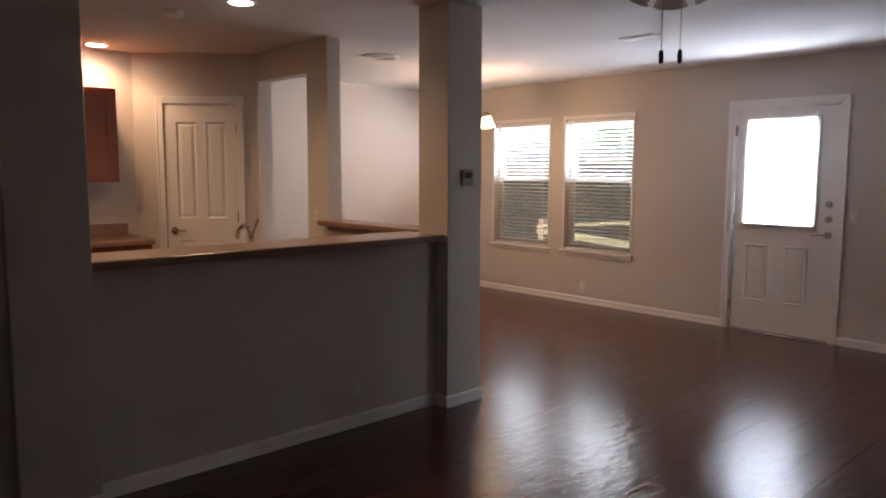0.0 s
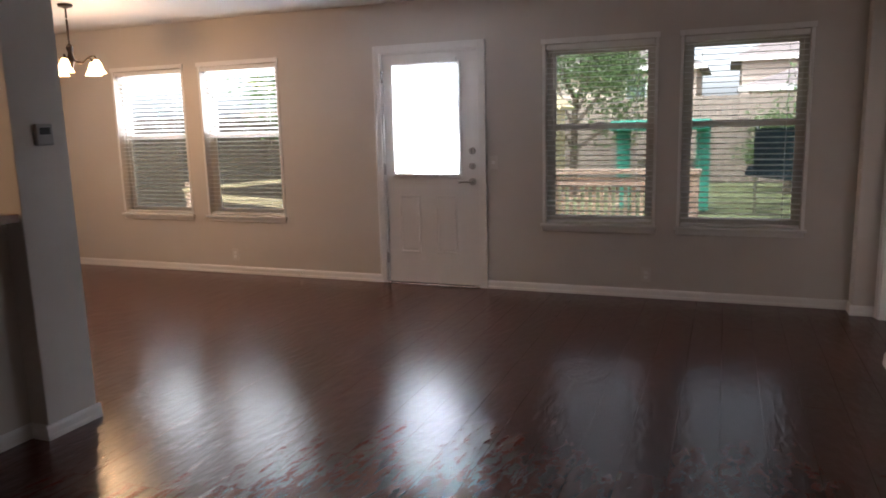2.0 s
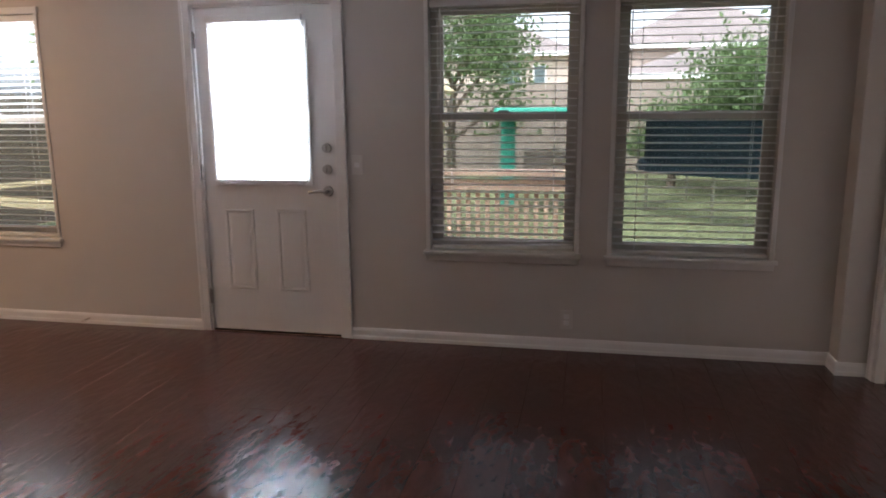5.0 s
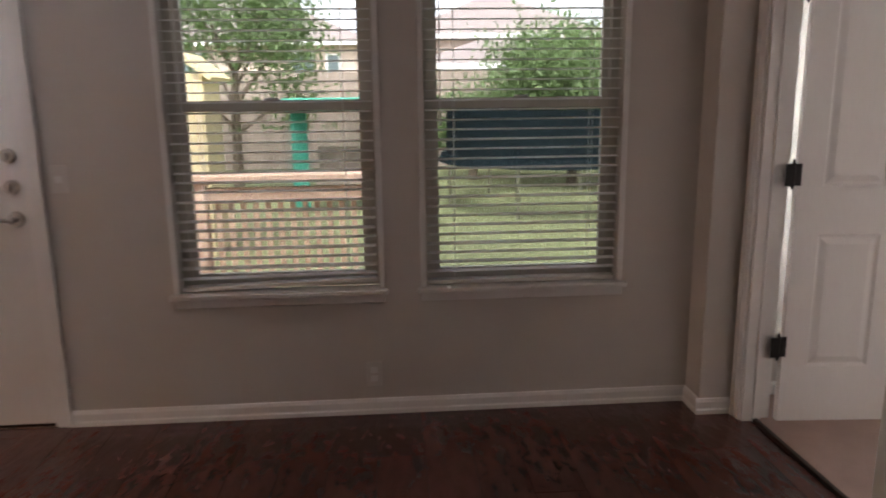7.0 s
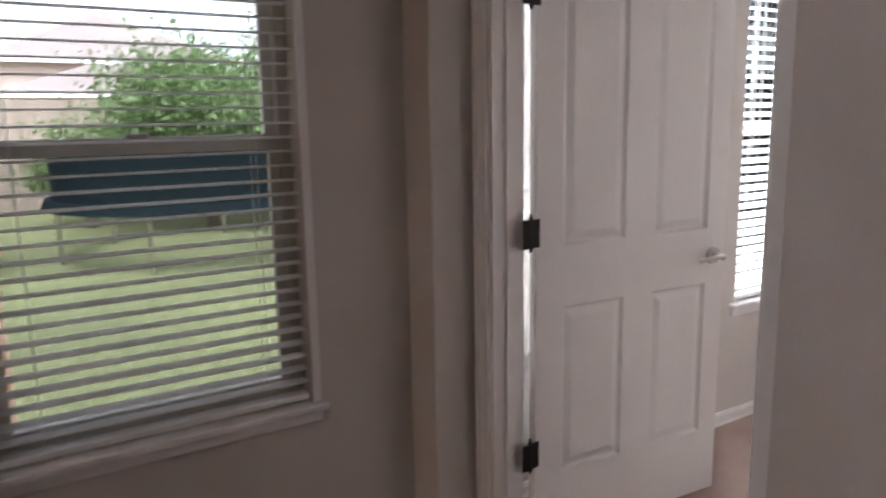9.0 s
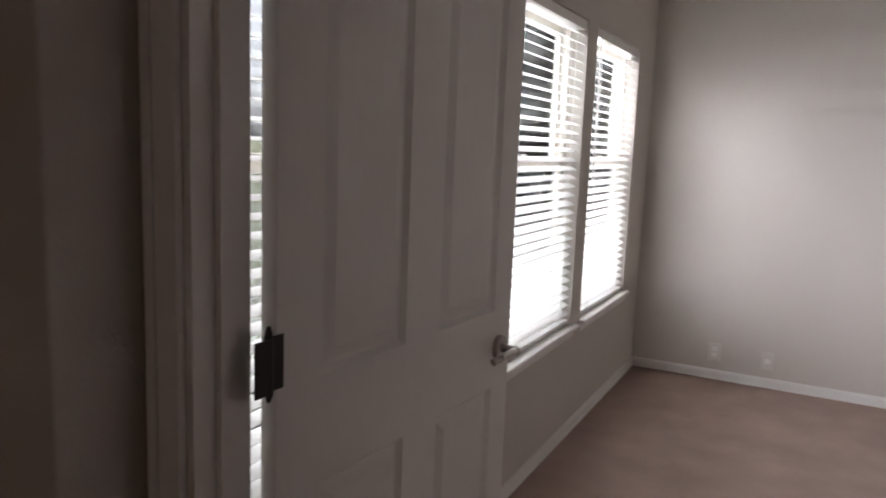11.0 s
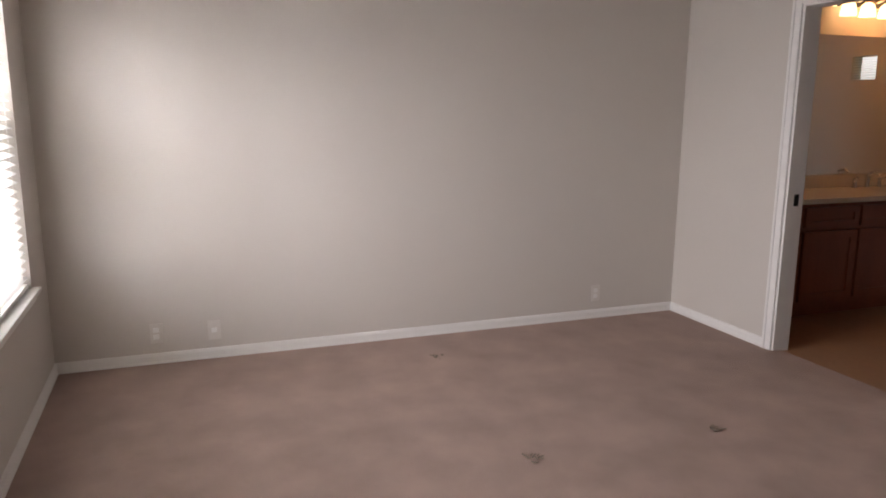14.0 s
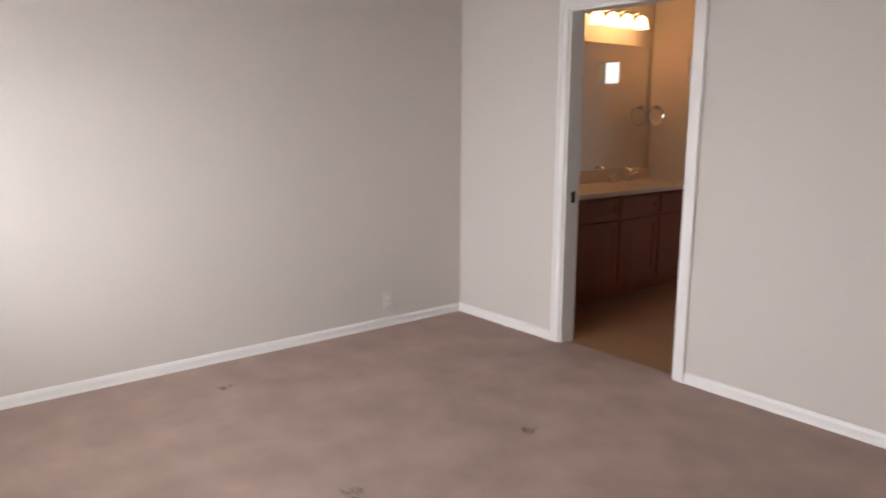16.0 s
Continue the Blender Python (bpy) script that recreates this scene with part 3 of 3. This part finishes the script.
part("countertop", box(B(), -4.14, -3.50, 0.66, 2.84, 0.87, 0.91, 0.006), BAR, ct2)
cabinet("base_cabinet", "reddish cherry base cabinet under the sink counter", 2.05, 0.60, 0.87, 4, CHERRY, pose(-4.10, 2.83, 0, 0, 0, -90), toe=0.10, drawer=0.17)
tap = thing("kitchen_faucet", "chrome kitchen faucet behind the bar", "faucet", pose(-3.78, 1.66, 0.91))
bm = B()
cyl(bm, (0, 0, 0), (0, 0, 0.02), 0.03, 0.026, 20)
cyl(bm, (0, 0, 0.02), (0, 0, 0.19), 0.018, 0.015, 16)
tube(bm, [(0, 0, 0.19), (-0.03, 0, 0.235), (-0.09, 0, 0.25), (-0.15, 0, 0.22), (-0.17, 0, 0.17)], 0.012, 10)
part("spout", bm, CHROME, tap, smooth=True)
part("handle", tube(B(), [(0, 0, 0.19), (0.01, 0.02, 0.25), (0.02, 0.03, 0.29)], 0.009, 10), CHROME, tap, smooth=True)


def recessed(x, y, lit):
    ob = thing("recessed_light", "round white recessed ceiling light, lit" if lit else "round white recessed ceiling light, off", "ceiling light", pose(x, y, H), "recessed lights")
    part("trim_ring", lathe(B(), [(0.070, 0.0), (0.075, -0.008), (0.092, -0.008), (0.096, 0.0)], seg=28), TRIM, ob, smooth=True)
    part("lens", cyl(B(), (0, 0, -0.005), (0, 0, -0.001), 0.070, seg=28), CANLIGHT if lit else TRIM, ob)
    return ob


recessed(-6.363, 1.697, True)
recessed(-4.18, 1.84, True)
# third fitting is added, never in view, for extra warm kitchen light
recessed(-5.2, 0.6, True)
WARM = (1.0, 0.58, 0.28)
# the last spot lights from the added, unseen fitting
for x, y in ((-6.363, 1.697), (-4.185, 1.814), (-5.2, 0.6)):
    can = lamp("recessed_bulb", x, y, H - 0.02, CAN_W, 0.05, WARM, "SPOT")
    can.data.spot_size, can.data.spot_blend = radians(150), 0.6

sm = thing("smoke_detector", "round white smoke detector on the ceiling", "smoke detector", pose(-4.73, 1.65, H))
part("base", lathe(B(), [(0.001, -0.035), (0.045, -0.035), (0.062, -0.022), (0.066, 0.0)], seg=28), TRIM, sm, smooth=True)
vt = thing("ceiling_vent", "round white ceiling air vent", "vent", pose(-5.24, 3.73, H))
part("rim", lathe(B(), [(0.16, 0.0), (0.165, -0.010), (0.14, -0.016), (0.13, -0.006)], seg=32), TRIM, vt, smooth=True)
for r in (0.11, 0.08, 0.05):
    part("vane", lathe(B(), [(r, -0.004), (r + 0.014, -0.018), (r + 0.016, -0.016), (r + 0.004, -0.002)], seg=32), TRIM, vt, smooth=True)
part("damper", cyl(B(), (0, 0, -0.014), (0, 0, -0.002), 0.03, seg=20), TRIM, vt)
v2 = thing("ceiling_vent", "small rectangular white ceiling vent", "vent", pose(-3.15, 4.55, H))
part("frame", box(B(), -0.15, 0.15, -0.06, 0.06, -0.008, 0.0, 0.003), TRIM, v2)
for k in range(6):
    part("slat", box(B(), -0.13, 0.13, -0.045 + k * 0.016, -0.035 + k * 0.016, -0.013, -0.008), TRIM, v2)

# thermostat on the column
th = thing("thermostat", "small grey thermostat on the column", "thermostat", pose(-3.27, 2.85, 1.432, 0, 0, 90))
part("body", box(B(), -0.045, 0.045, -0.024, 0.0, -0.05, 0.05, 0.006), material("grey_plastic", (0.25, 0.24, 0.23), 0.5), th)
part("display", box(B(), -0.028, 0.028, -0.0255, -0.024, 0.0, 0.032), DARK, th)

# ---- ceiling fan ----
fan = thing("ceiling_fan", "ceiling fan with a light kit and two pull chains", "ceiling fan", pose(-1.715, 2.535, H))
part("canopy", lathe(B(), [(0.07, 0.0), (0.065, -0.03), (0.03, -0.05)], seg=24), NICKEL, fan, smooth=True)
part("motor", lathe(B(), [(0.03, -0.05), (0.12, -0.07), (0.135, -0.11), (0.11, -0.16), (0.06, -0.18), (0.055, -0.22), (0.001, -0.225)], seg=28), NICKEL, fan, smooth=True)
for k in range(5):
    bl = part("blade", box(B(), 0.15, 0.62, -0.065, 0.065, -0.004, 0.004, 0.003), VANITY, fan)
    bl.matrix_local = pose(0, 0, -0.13, 0, 0, 72 * k) @ pose(0, 0, 0, 11, 0, 0)
    br = part("blade_arm", box(B(), 0.09, 0.20, -0.02, 0.02, -0.010, -0.005, 0.002), NICKEL, fan)
    br.matrix_local = pose(0, 0, -0.13, 0, 0, 72 * k)
for k in range(4):
    c, s = math.cos(math.pi * (k / 2 + 0.18)), math.sin(math.pi * (k / 2 + 0.18))
    g = part("shade", lathe(B(), [(0.022, 0.0), (0.040, -0.03), (0.056, -0.075), (0.075, -0.10), (0.072, -0.10), (0.052, -0.073)], seg=20), OFFSHADE, fan, "unlit frosted glass shade", smooth=True)
    g.matrix_local = pose(0.11 * c, 0.11 * s, -0.185, 0, 0, math.degrees(math.atan2(s, c))) @ pose(0, 0, 0, 0, -28, 0)
for dx, dy in ((-0.030, -0.024), (0.030, 0.024)):
    part("pull_chain", cyl(B(), (dx, dy, -0.50), (dx, dy, -0.21), 0.0022, seg=6), NICKEL, fan)
    part("pull_knob", lathe(B(), [(0.001, -0.49), (0.008, -0.492), (0.0105, -0.51), (0.0105, -0.545), (0.001, -0.55)], dx, dy, 0, 14), DARK, fan, smooth=True)

# ---- chandelier in the dining nook ----
ch = thing("chandelier", "bronze chandelier with lit frosted bell shades", "chandelier", pose(-5.42, 5.02, H - 0.09))
part("rod", cyl(B(), (0, 0, -0.02), (0, 0, 0.09), 0.008, seg=10), BRONZE, ch)
part("ceiling_cap", lathe(B(), [(0.06, 0.09), (0.055, 0.07), (0.010, 0.055)], seg=20), BRONZE, ch, smooth=True)
part("stem", lathe(B(), [(0.008, -0.03), (0.008, -0.22), (0.03, -0.25), (0.018, -0.30), (0.035, -0.36), (0.012, -0.42), (0.001, -0.44)], seg=16), BRONZE, ch, smooth=True)
for k in range(5):
    a = 2 * math.pi * k / 5 + 0.3
    c, s = math.cos(a), math.sin(a)
    arm = part("arm", tube(B(), [(0.02 * c, 0.02 * s, -0.36), (0.10 * c, 0.10 * s, -0.38), (0.17 * c, 0.17 * s, -0.33), (0.21 * c, 0.21 * s, -0.33), (0.22 * c, 0.22 * s, -0.37)], 0.007), BRONZE, ch, smooth=True)
    part("shade", lathe(B(), [(0.020, -0.36), (0.035, -0.39), (0.045, -0.43), (0.070, -0.47), (0.068, -0.47), (0.042, -0.43)], 0.22 * c, 0.22 * s, 0, 18), SHADE, ch, "lit frosted glass bell shade", smooth=True)
lamp("chandelier_bulb", -5.42, 5.02, H - 0.61, CHAND_W, 0.04, WARM)

# ---- outlets, switch, door stop ----
outlet(-4.90, NORTH, 0.19, 0, "almond wall outlet below the dining windows")
outlet(-0.89, NORTH, 0.19, 0, "almond wall outlet below the living room window")
outlet(-2.165, NORTH, 1.10, 0, "almond light switch beside the back door", bars=1)
outlet(-3.38, 2.09, 0.225, 90, "almond wall outlet low on the bar wall")
outlet(4.826, 2.90, 0.19, -90, "almond wall outlet low on the bedroom wall")
outlet(4.826, 5.775, 0.19, -90, "almond wall outlet low on the bedroom wall")
outlet(4.826, 5.46, 0.18, -90, "almond cable plate low on the bedroom wall", bars=1)
outlet(-4.95, 2.85, 1.14, 0, "almond light switch on the kitchen wall", bars=1)
st = thing("door_stop", "small metal spring door stop on the baseboard", "door stop", pose(-4.108, 6.284, 0.040))
part("spring", cyl(B(), (0, 0, 0), (0, -0.06, 0), 0.007, seg=10), NICKEL, st)
part("tip", cyl(B(), (0, -0.06, 0), (0, -0.072, 0), 0.010, seg=12), PLATE, st)
for x, y in ((3.073, 4.273), (3.043, 3.351), (4.40, 4.23)):
    lint = B()
    rr = random.Random(int(x * 100))
    for k in range(14):
        p = Vector((rr.gauss(0, 0.022), rr.gauss(0, 0.014), 0.003))
        q = p + Vector((rr.uniform(-0.02, 0.02), rr.uniform(-0.02, 0.02), rr.uniform(0, 0.008)))
        cyl(lint, p, q, 0.003, seg=5)
    solid("carpet_debris", lint, CEDAR, "small scrap of debris on the carpet", "debris", kind="thing", m=pose(x, y, 0.013))

# ---- bathroom ----
cabinet("vanity_cabinet", "reddish brown wooden bathroom vanity cabinet", 2.10, 0.53, 0.83, 4, VANITY, pose(4.325, 2.11, 0, 0, 0, -90), toe=0.10, drawer=0.17)
vtop = thing("bathroom_counter", "cream cultured marble vanity top with backsplash", "counter")
part("countertop", box(B(), 4.29, 4.858, 0.002, 2.12, 0.83, 0.868, 0.006), MARBLE, vtop)
part("backsplash", box(B(), 4.834, 4.858, 0.002, 2.12, 0.868, 0.965, 0.004), MARBLE, vtop)
part("basin", lathe(B(), [(0.19, 0.871), (0.175, 0.872), (0.15, 0.8695), (0.02, 0.869)], 4.56, 0.50, 0, 28), MARBLE, vtop, smooth=True)
tp = thing("bathroom_faucet", "chrome bathroom faucet on the vanity top", "faucet", pose(4.77, 0.50, 0.868))
bm = B()
cyl(bm, (0, 0, 0), (0, 0, 0.10), 0.020, 0.016, 16)
tube(bm, [(0, 0, 0.09), (-0.05, 0, 0.125), (-0.11, 0, 0.105)], 0.012, 10)
part("spout", bm, CHROME, tp, smooth=True)
for dy in (-0.13, 0.13):
    bm = cyl(B(), (0, dy, 0), (0, dy, 0.05), 0.022, 0.014, 16)
    cyl(bm, (0, dy, 0.06), (-0.055, dy + 0.3 * dy, 0.085), 0.008)
    bmesh.ops.create_icosphere(bm, subdivisions=2, radius=0.018, matrix=Matrix.Translation((0, dy, 0.058)))
    part("handle", bm, CHROME, tp, smooth=True)
mr = thing("bathroom_mirror", "large frameless mirror above the vanity", "mirror")
part("mirror_glass", box(B(), 4.852, 4.858, 0.06, 2.08, 0.972, 2.02), MIRROR, mr)
vl = thing("vanity_light", "chrome vanity light bar with lit frosted shades", "wall light", pose(4.86, 0.61, 2.25))
part("back_plate", box(B(), -0.02, 0.0, -0.36, 0.36, -0.03, 0.05, 0.006), CHROME, vl)
for k in range(4):
    y = -0.285 + 0.19 * k
    part("arm", tube(B(), [(-0.02, y, 0.02), (-0.08, y, 0.03), (-0.10, y, 0.0)], 0.008), CHROME, vl, smooth=True)
    part("shade", lathe(B(), [(0.022, 0.0), (0.045, -0.02), (0.060, -0.10), (0.057, -0.10), (0.02, -0.012)], -0.10, y, 0, 18), SHADE, vl, "lit frosted glass shade", smooth=True)
lamp("vanity_bulb", 4.68, 0.62, 2.12, BATH_W, 0.02, (1.0, 0.31, 0.075))
hk = thing("robe_hook", "chrome towel ring on the bathroom wall", "towel ring", pose(4.76, 0.0, 1.50))
part("mount", cyl(B(), (0, 0, 0), (0, 0.04, 0), 0.024, 0.018), CHROME, hk, smooth=True)
part("ring", tube(B(), [(0.08 * math.sin(a), 0.045, -0.075 + 0.08 * math.cos(a)) for a in [2 * math.pi * k / 18 for k in range(19)]], 0.005, 6), CHROME, hk, smooth=True)
bw = thing("window_bath", "small high bathroom window with a white blind", "window", kind="structure")
part("pane", box(B(), 4.24, 4.485, -0.09, -0.085, 1.725, 1.925), GLASS, bw).visible_shadow = False
for k in range(9):
    part("slat", box(B(), 4.245, 4.48, -0.035, -0.015, 1.730 + k * 0.022, 1.733 + k * 0.022), MINI, bw)

# ---- garden ----
G = -0.35
solid("ground", box(B(), -700, 700, -700, 900, G - 0.3, G), LAWN, "green lawn round the house", "lawn")

dk = thing("deck", "wooden back deck with pine boards", "deck")
for k in range(11):
    part("board", box(B(), -4.6, -0.55, 6.50 + k * 0.145, 6.635 + k * 0.145, -0.10, -0.065), DECK, dk)
part("rim_joist", box(B(), -4.6, -0.55, 8.10, 8.14, G, -0.065), DECK, dk)
rl = thing("deck_railing", "pine deck railing with upright pickets", "railing")
for x in (-2.06, -0.62):
    part("post", box(B(), x - 0.06, x + 0.06, 8.01, 8.12, -0.065, 0.88, 0.006), DECK, rl)
part("top_rail", box(B(), -2.14, -0.54, 7.98, 8.15, 0.88, 0.925, 0.006), DECK, rl)
part("upper_rail", box(B(), -2.0, -0.68, 8.03, 8.08, 0.76, 0.84), DECK, rl)
part("bottom_rail", box(B(), -2.0, -0.68, 8.03, 8.08, 0.02, 0.10), DECK, rl)
for k in range(16):
    x = -1.96 + k * 0.082
    part("picket", box(B(), x, x + 0.036, 8.085, 8.12, 0.02, 0.84), DECK, rl)
sr = thing("stair_railing", "pale sloping pine handrail of the deck steps", "railing")
for x in (-7.4, -5.6):
    part("post", box(B(), x - 0.05, x + 0.05, 8.6, 8.7, G, 0.72), DECK, sr)
hr = part("handrail", box(B(), -1.0, 1.0, -0.06, 0.06, 0, 0.05), PALEWOOD, sr)
hr.matrix_local = pose(-6.5, 8.65, 0.66, 0, -5, 0)
hr = part("handrail", box(B(), -1.0, 1.0, -0.04, 0.04, 0, 0.10), PALEWOOD, sr)
hr.matrix_local = pose(-6.5, 8.65, 0.42, 0, 4, 0)

# playhouse post by the deck
ph = thing("garden_shed", "narrow pale yellow wooden playhouse with a sloping roof", "shed", pose(-3.0, 11.4, G))
bm = B()
box(bm, -0.24, 0.22, 0, 0.8, 0, 2.05)
part("wall", bm, PALEWOOD, ph)
rf = part("roof", box(B(), -0.34, 0.10, -0.1, 0.9, 0, 0.05), PALEWOOD, ph)
rf.matrix_local = pose(0.24, 0, 2.02, 0, 38, 0)

# canopy swing and net
cs = thing("garden_canopy", "green canvas garden canopy on posts", "canopy", pose(-1.35, 14.5, G))
bm = box(B(), -0.95, 0.75, -0.7, 0.7, 1.58, 1.76, 0.03)
part("canopy_cloth", bm, GREEN, cs)
for x in (-0.76, 0.66):
    part("side_curtain", box(B(), x - 0.15, x + 0.09, -0.03, 0.03, 0.1, 1.62), GREEN, cs)
    part("post", box(B(), x - 0.03, x + 0.03, 0.5, 0.56, 0, 1.62), DARK, cs)
part("swing_seat", box(B(), -0.55, 0.5, -0.2, 0.3, 0.45, 0.55, 0.02), CEDAR, cs)
part("swing_back", box(B(), -0.55, 0.5, 0.3, 0.36, 0.55, 1.0, 0.02), CEDAR, cs)
tr = thing("play_net", "dark teal netted play enclosure on the lawn", "trampoline", pose(1.9, 14.9, G))
part("net", lathe(B(), [(1.75, 0.75), (1.75, 1.55), (1.72, 1.55), (1.72, 0.75)], seg=32), TEAL, tr)
part("frame_pad", lathe(B(), [(1.5, 0.78), (1.55, 0.86), (1.85, 0.86), (1.9, 0.74), (1.5, 0.74)], seg=32), TEAL, tr)
for k in range(6):
    a = math.pi * k / 3
    part("leg", cyl(B(), (1.7 * math.cos(a), 1.7 * math.sin(a), 0), (1.7 * math.cos(a), 1.7 * math.sin(a), 1.6), 0.03, seg=8), NICKEL, tr)


def fence(name, x0, y0, x1, y1, high, label, mat=CEDAR):
    ob = thing(name, label, "fence")
    d = Vector((x1 - x0, y1 - y0, 0))
    base = pose(x0, y0, G, 0, 0, math.degrees(math.atan2(d.y, d.x)))
    datas = [mesh_of("board", box(B(), 0, 0.138, 0, 0.02, 0.03, high + k * 0.012), mat) for k in range(3)]
    n = int(d.length / 0.145)
    for k in range(n):
        o = new("board", datas[(k * 7 + k // 3) % 3])
        o.parent = ob
        o.matrix_local = base @ pose(k * 0.145, 0, 0)
    for z in (0.3, 1.0, high - 0.25):
        r = part("rail", box(B(), 0, d.length, 0.022, 0.06, z, z + 0.09), mat, ob)
        r.matrix_local = base
    return ob


fence("back_fence", -16, 21.5, 16, 21.5, 2.35, "weathered grey cedar board fence behind the lawn")
fence("side_fence", -9.2, 7.0, -9.2, 21.4, 2.0, "dark weathered board fence along the side of the yard")


def house(x0, x1, y0, y1, eave, ridge, label, windows):
    ob = thing("house", label, "house", group="neighbouring houses")
    part("wall", box(B(), x0, x1, y0, y1, G, eave), STUCCO, ob)
    bm = B()
    o, cy = 0.5, (y0 + y1) / 2
    hip = (y1 - y0) / 2
    lo = [bm.verts.new(c) for c in ((x0 - o, y0 - o, eave), (x1 + o, y0 - o, eave), (x1 + o, y1 + o, eave), (x0 - o, y1 + o, eave))]
    up = [bm.verts.new(((x0 + min(hip, (x1 - x0) / 2 - 0.3)), cy, ridge)), bm.verts.new(((x1 - min(hip, (x1 - x0) / 2 - 0.3)), cy, ridge))]
    for q in ((lo[0], lo[1], up[1], up[0]), (lo[1], lo[2], up[1]), (lo[2], lo[3], up[0], up[1]), (lo[3], lo[0], up[0]), tuple(reversed(lo))):
        bm.faces.new(q)
    part("roof", bm, SHINGLE, ob)
    part("fascia", box(B(), x0 - o, x1 + o, y0 - o - 0.03, y0 - o, eave - 0.16, eave + 0.04), TRIM, ob)
    for wx, wz, ww, wh in windows:
        w = part("window", box(B(), wx - ww / 2 - 0.07, wx + ww / 2 + 0.07, y0 - 0.04, y0 - 0.002, wz - 0.07, wz + wh + 0.07), TRIM, ob)
        part("pane", box(B(), wx - ww / 2, wx + ww / 2, y0 - 0.06, y0 - 0.042, wz, wz + wh), PANE, w)
    return ob


house(-14.0, -1.8, 38, 47, 3.9, 6.3, "beige two-storey house with a brown hip roof behind the fence", [(-9.5, 2.3, 0.9, 1.1), (-4.6, 2.3, 0.9, 1.1), (-3.2, 2.3, 0.5, 1.0)])
house(0.2, 8.8, 36, 45, 4.0, 6.3, "beige two-storey house with a brown hip roof behind the fence", [(4.9, 2.6, 0.55, 1.15), (8.0, 2.6, 0.6, 1.1)])
house(0.5, 8.0, 30, 35, 2.5, 3.6, "low beige house wing with a brown roof behind the fence", [(2.5, 1.2, 0.9, 0.9)])


def tree(x, y, height, spread, low, seed, label, leaves=2600):
    ob = thing("tree", label, "tree", pose(x, y, G))
    rng = random.Random(seed)
    bm = B()
    cyl(bm, (0, 0, 0), (0.05, 0.02, height * 0.55), 0.11, 0.06, 10)
    tips = []
    for k in range(12):
        a, h = rng.uniform(0, 6.28), rng.uniform(0.25, 0.55) * height
        tip = Vector((math.cos(a) * spread * rng.uniform(0.35, 0.9), math.sin(a) * spread * rng.uniform(0.35, 0.9), h + rng.uniform(0.1, 0.45) * height))
        cyl(bm, (0.03, 0.01, h), tip, 0.04, 0.012, 6)
        tips.append(tip)
    tips.append(Vector((0, 0, height * 0.92)))
    part("trunk", bm, BARK, ob)
    verts, faces = [], []
    for k in range(leaves * 2):
        c = rng.choice(tips) + Vector((rng.gauss(0, spread * 0.22), rng.gauss(0, spread * 0.22), rng.gauss(0, height * 0.10)))
        c.z = max(c.z, low)
        s = rng.uniform(0.035, 0.085)
        turn = Euler((rng.uniform(0, 6.28), rng.uniform(0, 6.28), rng.uniform(0, 6.28))).to_matrix()
        i = len(verts)
        for p in ((-s, 0, 0), (0, -s * 0.45, s * 0.12), (s, 0, 0), (0, s * 0.45, s * 0.12)):
            verts.append(c + turn @ Vector(p))
        faces.append((i, i + 1, i + 2, i + 3))
    me = bpy.data.meshes.new("crown")
    me.from_pydata(verts, [], faces)
    me.materials.append(LEAF)
    cr = new("crown", me)
    cr.parent = ob
    return ob


tree(-3.7, 17.5, 4.3, 1.5, 1.2, 3, "young leafy green tree before the back fence", 4200)
tree(2.85, 17.4, 2.9, 1.9, 0.8, 5, "rounded leafy green tree before the back fence", 9000)
tree(5.4, 18.6, 4.2, 1.4, 0.8, 8, "leafy green tree before the back fence", 5000)
tree(-7.6, 12.5, 4.4, 1.4, 1.6, 11, "leafy green tree beside the side fence")
tree(1.0, 18.6, 1.8, 1.2, 0.2, 14, "low green shrub before the back fence", 1500)

# ---- floor planks ----
fl = thing("floor", "dark reddish-brown glossy wood plank floor", "floor", kind="structure")
PW, PLN = 0.192, 1.86
rng = random.Random(7)
sizes = {}
x = -7.02
while x < 0.76:
    w = min(PW, 0.766 - x)
    y = -3.0 - rng.uniform(0, PLN)
    while y < NORTH:
        a, b = max(y, -3.0), min(y + PLN, NORTH)
        if b - a > 0.05 and not (b < 0.4 and x < -3.7):
            key = (round(w, 3), round(b - a, 2))
            if key not in sizes:
                bm = B()
                ww, ll = key[0] - 0.0007, key[1] - 0.0007
                vs = [bm.verts.new(c) for c in ((0, 0, -0.003), (ww, 0, -0.003), (ww, ll, -0.003), (0, ll, -0.003),
                                                (0.0006, 0.0006, 0), (ww - 0.0006, 0.0006, 0), (ww - 0.0006, ll - 0.0006, 0), (0.0006, ll - 0.0006, 0))]
                for q in ((4, 5, 6, 7), (0, 1, 5, 4), (1, 2, 6, 5), (2, 3, 7, 6), (3, 0, 4, 7)):
                    bm.faces.new([vs[i] for i in q])
                sizes[key] = mesh_of("plank", bm, FLOOR)
            o = new("plank", sizes[key])
            o.parent = fl
            o.location = (x, a, rng.uniform(-0.0004, 0.0004))
        y += PLN
    x += PW
